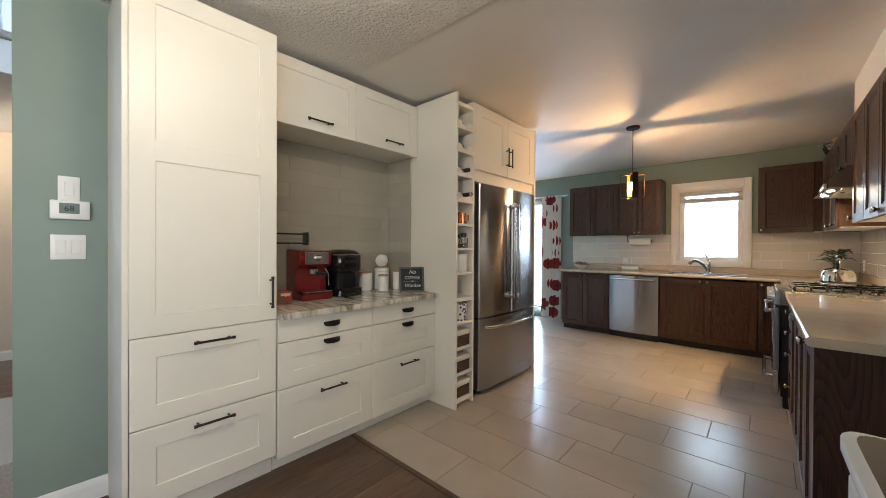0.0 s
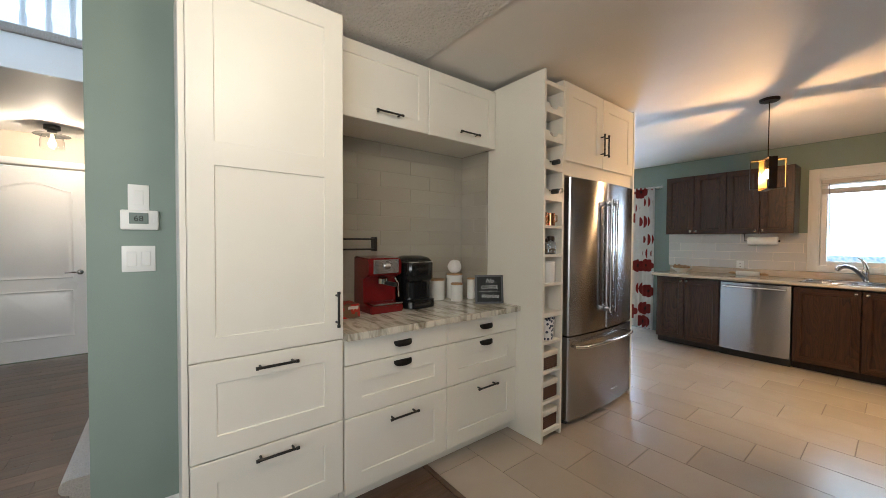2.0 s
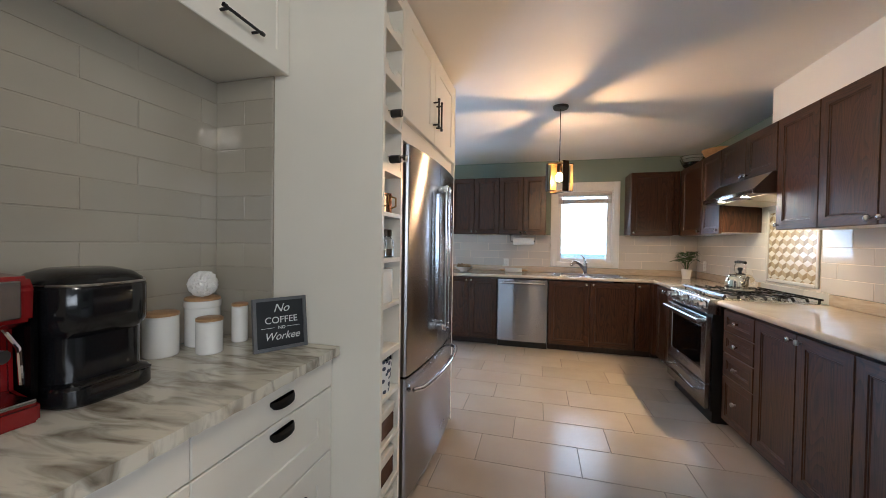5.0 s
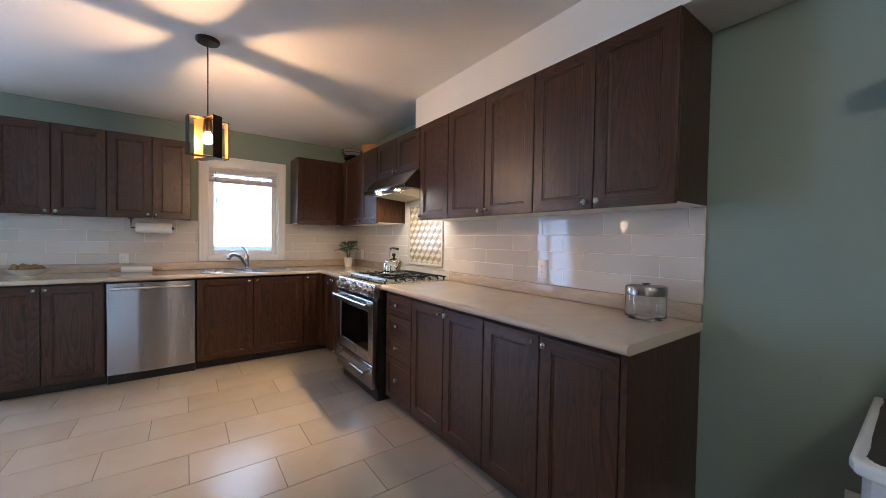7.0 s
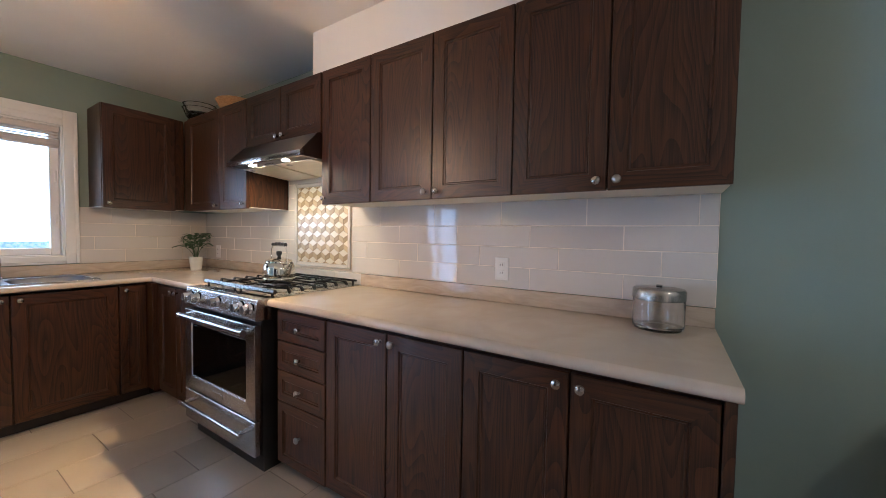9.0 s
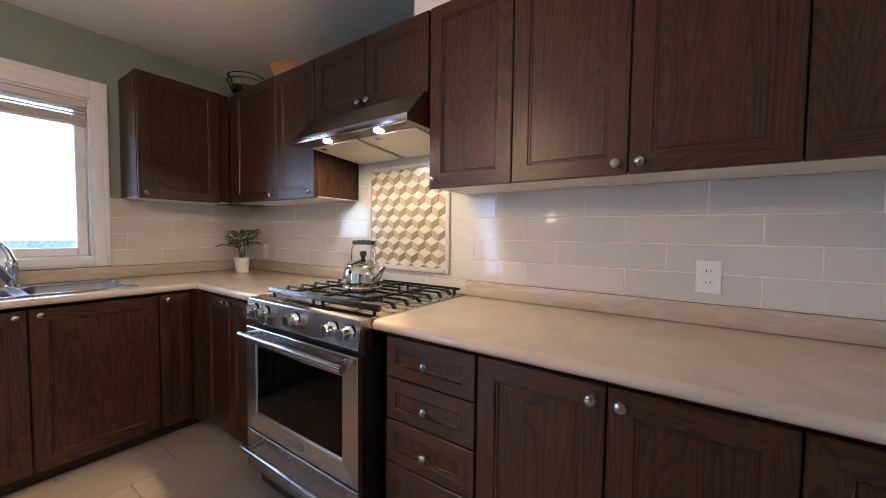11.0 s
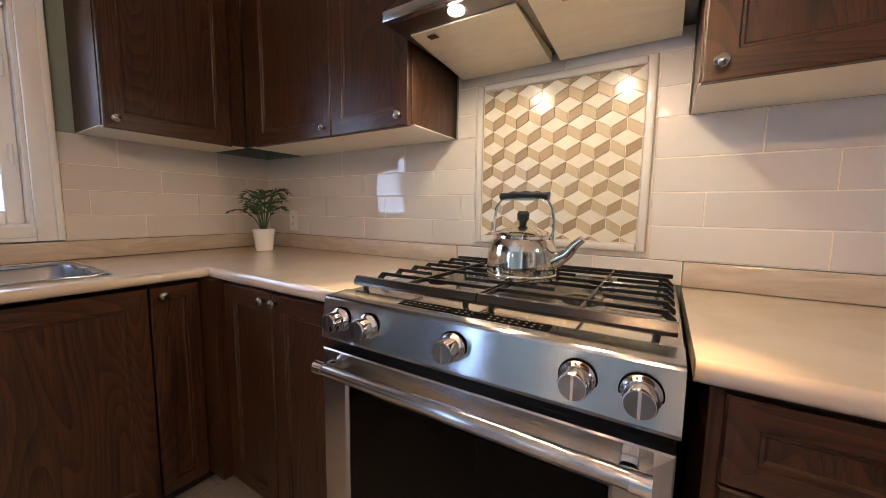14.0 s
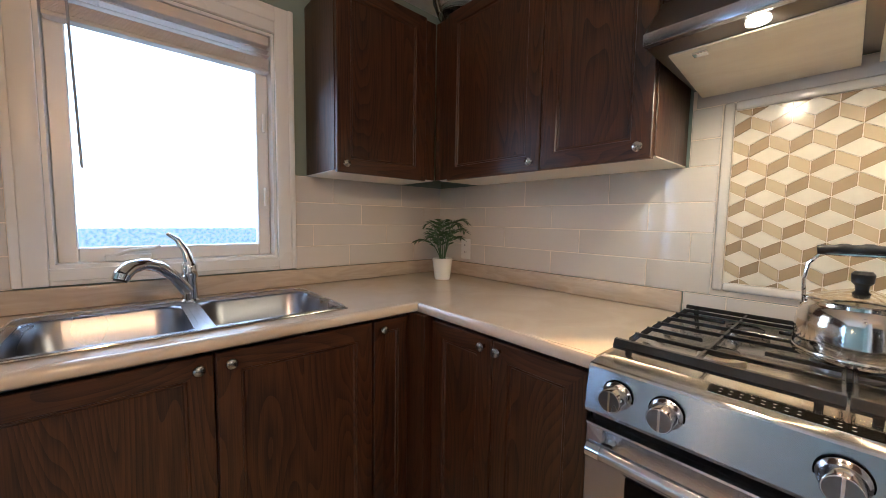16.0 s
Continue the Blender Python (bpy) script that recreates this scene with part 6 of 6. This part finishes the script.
# ---- things in the rack ----
RYC = 3.472
BOT = glass_material("green_bottle_glass", (0.10, 0.16, 0.08))
for k, (cap, out) in enumerate(((NICKEL, -1.915), (NICKEL, -1.905), (BLACK_PLASTIC, -1.845), (BLACK_PLASTIC, -1.850))):
    z = SH[k + 1] + 0.033
    bt = thing("wine_bottle", (-2.0, RYC, z), "wine bottle lying in the rack with " + ("silver" if cap is NICKEL else "black") + " closure", "bottle", "bottles in the rack")
    ax = Matrix.Translation((-2.185, RYC, z)) @ pose(0, 0, 0, 0, 90, 0)
    L = out + 2.185
    part("glass", lathe(B(), [(0, 0), (0.034, 0.002), (0.036, 0.008), (0.036, L - 0.14), (0.028, L - 0.11), (0.0145, L - 0.085), (0.0145, L - 0.02), (0, L - 0.019)], ax, 22), BOT if k < 2 else GLASS, bt)
    if k == 3:
        part("stopper", lathe(B(), [(0.004, L), (0.013, L + 0.006), (0.017, L + 0.017), (0.013, L + 0.029), (0, L + 0.034)], ax, 18), GLASS, bt, "clear glass ball stopper")
    part("closure", lathe(B(), [(0.0155, L - 0.045), (0.0165, L - 0.04), (0.0165, L - 0.002), (0.014, L), (0, L)], ax, 18), cap, bt)
for y in (3.43, 3.51):
    mg = thing("copper_mug", (-1.935, y, SH[5]), "hammered copper mug on the rack shelf", "mug", "copper mugs")
    part("cup", lathe(B(), [(0.028, 0.0005), (0.031, 0.004), (0.031, 0.085), (0.029, 0.086), (0.028, 0.008), (0, 0.007)], Matrix.Translation((-1.935, y, SH[5])), 24), COPPER, mg)
    part("handle", tube(B(), [(-1.905, y, SH[5] + 0.072), (-1.883, y, SH[5] + 0.065), (-1.883, y, SH[5] + 0.03), (-1.905, y, SH[5] + 0.022)], 0.004, 8), BRASS, mg)
for x, y, h in ((-1.925, 3.432, 0.100), (-1.925, 3.505, 0.115), (-2.04, 3.47, 0.115)):
    gj = thing("spice_jar", (x, y, SH[6]), "small clear glass jar with metal cap on the rack shelf", "jar", "spice jars")
    mm = Matrix.Translation((x, y, SH[6] + 0.0006))
    part("glass", lathe(B(), [(0.030, 0), (0.034, 0.004), (0.034, h * 0.62), (0.023, h * 0.74), (0.023, h * 0.78), (0.020, h * 0.76), (0.030, h * 0.60), (0.030, 0.006), (0, 0.006)], mm, 20), GLASS, gj)
    part("cap", lathe(B(), [(0.025, h * 0.785), (0.025, h), (0.022, h + 0.003), (0, h + 0.003)], mm, 20), BRONZE, gj)
    part("contents", lathe(B(), [(0.027, 0.007), (0.028, h * 0.32), (0, h * 0.33)], mm, 16), POTATO, gj)
cn = thing("white_tin", (-1.945, 3.492, SH[7]), "plain white canister on the rack shelf", "canister")
part("tin", lathe(B(), [(0.052, 0.0005), (0.054, 0.004), (0.054, 0.125), (0.052, 0.128), (0, 0.128)], Matrix.Translation((-1.945, 3.492, SH[7])), 28), CERAMIC, cn)
part("lid", lathe(B(), [(0.055, 0.1285), (0.055, 0.140), (0, 0.142)], Matrix.Translation((-1.945, 3.492, SH[7])), 28), CERAMIC, cn)
gl = thing("drinking_glass", (-1.99, 3.45, SH[8]), "short clear glass on the rack shelf", "glass")
part("tumbler", lathe(B(), [(0.026, 0.0005), (0.030, 0.004), (0.034, 0.08), (0.032, 0.08), (0.027, 0.008), (0, 0.007)], Matrix.Translation((-1.99, 3.45, SH[8])), 22), GLASS, gl)
tn = thing("patterned_tin", (-1.955, 3.480, SH[9]), "white tin with dark blue printed pattern", "tin")
part("tin", lathe(B(), [(0.060, 0.0005), (0.072, 0.14), (0.070, 0.14), (0.058, 0.006), (0, 0.006)], Matrix.Translation((-1.955, 3.480, SH[9])), 28), TOILE, tn)
for k in (10, 11, 12):
    z = SH[k]
    bs = thing("wicker_basket", (-2.02, RYC, z), "dark wicker drawer basket with folded linen liner", "basket", "rack baskets")
    bm = B()
    for i in range(7):
        for s in (-1, 1):
            tube(bm, [(-2.15, RYC + s * 0.082, z + 0.008 + 0.0125 * i), (-1.905, RYC + s * 0.082, z + 0.008 + 0.0125 * i)], 0.0065, 6)
        tube(bm, [(-1.905, RYC - 0.082, z + 0.008 + 0.0125 * i), (-1.905, RYC + 0.082, z + 0.008 + 0.0125 * i)], 0.0065, 6)
    box(bm, -2.15, -1.905, RYC - 0.08, RYC + 0.08, z + 0.001, z + 0.006)
    part("weave", bm, WICKER, bs)
    bm = box(B(), -2.155, -1.894, RYC - 0.090, RYC + 0.090, z + 0.085, z + 0.125, 0.008, 2)
    part("liner", bm, LINEN, bs, "cream linen liner folded over the rim")

# ---- television, shelf, sideboard ----
tv = thing("television", (0.53, 2.28, 1.35), "black flat television on a wall arm", "television")
tm = Matrix.Translation((0.52, 2.27, 1.545)) @ pose(0, 0, 0, 0, -6, 0)
bm = box(B(), -0.045, 0.0, -0.36, 0.36, -0.205, 0.205, 0.006, 2)
bm.transform(tm)
part("case", bm, TV_CASE, tv)
bm = box(B(), -0.0475, -0.0455, -0.325, 0.325, -0.165, 0.175)
bm.transform(tm)
part("screen", bm, BLACK_GLOSS, tv)
bm = box(B(), -0.0462, -0.0440, 0.3590, 0.3612, -0.205, 0.205)
box(bm, -0.0462, -0.0440, -0.36, 0.3612, 0.2040, 0.2062)
bm.transform(tm)
part("edge_trim", bm, NICKEL, tv, "thin bright bezel edge")
part("wall_arm", box(B(), 0.515, XR - 0.001, 2.20, 2.34, 1.48, 1.60, 0.004), BLACK, tv)
sf = thing("wall_shelf", (0.47, 2.25, 1.75), "dark floating wall shelf above the television", "shelf")
bm = prism(B(), [(XR - 0.001, 1.748), (0.43, 1.748), (0.365, 1.792), (0.36, 1.815), (XR - 0.001, 1.815)], lambda u, v, w: Vector((u, w, v)), 1.90, 2.675)
part("board", bm, SHELF_BLACK, sf)
vs_ = thing("orange_vase", (0.47, 2.58, 1.816), "tall slim orange glass vase on the wall shelf", "vase")
part("glass", lathe(B(), [(0.030, 0), (0.034, 0.004), (0.036, 0.26), (0.034, 0.28), (0.031, 0.28), (0.032, 0.26), (0.029, 0.012), (0, 0.012)], Matrix.Translation((0.47, 2.58, 1.8155)), 28), AMBER, vs_)

sb = thing("sideboard", (0.30, 2.2, 0), "distressed white sideboard with dark stained top and shell pulls", "sideboard")
SBY0, SBY1, SBX, SBZ = 1.70, 2.718, -0.030, 0.752
outline = [(XR - 0.018, SBY0), (XR - 0.018, SBY1), (SBX + 0.045, SBY1), (SBX + 0.018, SBY1 - 0.010), (SBX + 0.005, SBY1 - 0.030), (SBX, SBY1 - 0.065), (SBX, SBY0)]
bm = prism(B(), outline, lambda u, v, w: Vector((u, v, w)), SBZ - 0.034, SBZ)
bmesh.ops.bevel(bm, geom=[e for e in bm.edges if abs(e.verts[0].co.z - e.verts[1].co.z) < 1e-6], offset=0.011, segments=4, affect="EDGES", profile=0.5)
part("rim", bm, CHALK_PAINT, sb, "chipped white moulded rim")
inner = [(XR - 0.03, SBY0 + 0.02), (XR - 0.03, SBY1 - 0.022), (SBX + 0.062, SBY1 - 0.026), (SBX + 0.040, SBY1 - 0.036), (SBX + 0.030, SBY1 - 0.055), (SBX + 0.027, SBY1 - 0.080), (SBX + 0.027, SBY0 + 0.02)]
worn = random.Random(8)
inner = [p for a, b in zip(inner, inner[1:] + inner[:1]) for p in [(a[0] + (b[0] - a[0]) * k / 9 + worn.uniform(-0.0025, 0.0025), a[1] + (b[1] - a[1]) * k / 9 + worn.uniform(-0.0025, 0.0025)) for k in range(9)]]
part("top", prism(B(), inner, lambda u, v, w: Vector((u, v, w)), SBZ - 0.003, SBZ + 0.002), BROWN_TOP, sb, "dark brown stained top")
body = [(XR - 0.02, SBY0 + 0.02), (XR - 0.02, SBY1 - 0.02), (SBX + 0.06, SBY1 - 0.02), (SBX + 0.030, SBY1 - 0.036), (SBX + 0.02, SBY1 - 0.07), (SBX + 0.02, SBY0 + 0.02)]
part("body", prism(B(), body, lambda u, v, w: Vector((u, v, w)), 0.08, SBZ - 0.035), CHALK_PAINT, sb)
SBF = facing_west(SBX + 0.02)
for r0, r1 in ((0.52, 0.69), (0.31, 0.50), (0.10, 0.29)):
    d = part("drawer", panel_front(SBF, 2.02, 2.585, r0, r1, 0.0, 0.014, 0.022, 0.006, 0.004), [CHALK_PAINT, CHALK_PAINT], sb)
    bm = B()
    bmesh.ops.create_icosphere(bm, subdivisions=2, radius=0.03, matrix=Matrix.Translation(SBF(2.49, (r0 + r1) / 2 + 0.01, 0.014)) @ Matrix.Diagonal((0.7, 1.2, 0.9, 1)))
    part("shell_pull", bm, IRON, d, "dark iron shell pull")
for x, y in ((0.03, 2.64), (0.54, 2.64), (0.03, 1.76), (0.54, 1.76)):
    part("foot", box(B(), x - 0.025, x + 0.025, y - 0.025, y + 0.025, 0.0, 0.079, 0.004), CHALK_PAINT, sb)

fv = thing("flower_vase", (0.42, 2.52, SBZ + 0.002), "round glass vase with rhinestone band and white hydrangeas", "vase")
mm = Matrix.Translation((0.42, 2.52, SBZ + 0.0026))
part("glass", lathe(B(), [(0.036, 0), (0.042, 0.006), (0.056, 0.04), (0.054, 0.075), (0.042, 0.105), (0.043, 0.135), (0.039, 0.135), (0.038, 0.105), (0.050, 0.075), (0.052, 0.042), (0.038, 0.010), (0, 0.010)], mm, 32), GLASS, fv)
part("band", lathe(B(), [(0.0445, 0.103), (0.0455, 0.108), (0.0455, 0.128), (0.0445, 0.133)], mm, 40, cap=False), SILVER, fv, "sparkling rhinestone band")
rnd = random.Random(3)
bm = B()
for k in range(6):
    a = 2 * math.pi * k / 6
    tube(bm, [(0.42 + 0.02 * math.cos(a), 2.52 + 0.02 * math.sin(a), SBZ + 0.02), (0.42 - 0.02 * math.cos(a), 2.52 - 0.02 * math.sin(a), SBZ + 0.15)], 0.002, 6)
part("stems", bm, LEAF, fv)
bm = B()
for k in range(26):
    a, e = rnd.uniform(0, 2 * math.pi), rnd.uniform(-0.5, 0.9)
    base = Vector((0.42 + 0.03 * math.cos(a), 2.52 + 0.03 * math.sin(a), SBZ + 0.150))
    way = Vector((math.cos(a) * math.cos(e), math.sin(a) * math.cos(e), math.sin(e)))
    side = way.cross(Vector((0, 0, 1))).normalized() * 0.019
    tip = base + way * 0.085
    mid = base + way * 0.045 + Vector((0, 0, 0.008))
    bm.faces.new([bm.verts.new(v) for v in (base, mid + side, tip, mid - side)])
part("foliage", bm, LEAF, fv, "dark green leaves")
bm = B()
for hx, hy, hz in ((0.0, 0.055, 0.0), (0.0, -0.055, -0.002), (-0.045, 0.0, 0.008), (0.045, 0.0, 0.006), (0.0, 0.0, 0.03)):
    head = Vector((0.42 + hx, 2.52 + hy, SBZ + 0.178 + hz))
    for k in range(15):
        a, e = 2.399 * k + rnd.uniform(-0.3, 0.3), math.asin(-0.35 + 1.3 * (k + 0.5) / 15)
        nrm = Vector((math.cos(a) * math.cos(e), math.sin(a) * math.cos(e), math.sin(e)))
        c = head + nrm * rnd.uniform(0.034, 0.046)
        q = (nrm + Vector([rnd.uniform(-0.35, 0.35) for _ in range(3)])).normalized().to_track_quat("Z", "Y").to_matrix().to_4x4()
        m4 = Matrix.Translation(c) @ q
        spin, size = rnd.uniform(0, 6.28), rnd.uniform(0.017, 0.025)
        for p_ in range(5):
            t0, lift = spin + p_ * 1.2566, rnd.uniform(0.002, 0.009)
            o = [(0, 0, -0.004), (0.55, -0.42, 0.3), (0.9, -0.34, 0.8), (1.05, 0.0, 1.0), (0.9, 0.34, 0.8), (0.55, 0.42, 0.3)]
            vv = [bm.verts.new(m4 @ Vector((size * (u * math.cos(t0) - w_ * math.sin(t0)), size * (u * math.sin(t0) + w_ * math.cos(t0)), (z if z < 0 else lift * z)))) for u, w_, z in o]
            centre = bm.verts.new(m4 @ Vector((size * 0.55 * math.cos(t0), size * 0.55 * math.sin(t0), lift * 0.1)))
            for i in range(6):
                bm.faces.new((vv[i], vv[(i + 1) % 6], centre))
part("blossoms", bm, PETAL, fv, "white hydrangea blossoms")
pf = thing("photo_frame", (0.40, 2.40, SBZ + 0.002), "small dark photo frame standing on the sideboard", "frame")
part("frame", box(B(), 0.385, 0.405, 2.33, 2.43, SBZ + 0.0025, SBZ + 0.135, 0.003), BLACK_PLASTIC, pf)
part("mount", box(B(), 0.383, 0.3848, 2.345, 2.402, SBZ + 0.02, SBZ + 0.12), PAPER, pf, "blank pale mount")
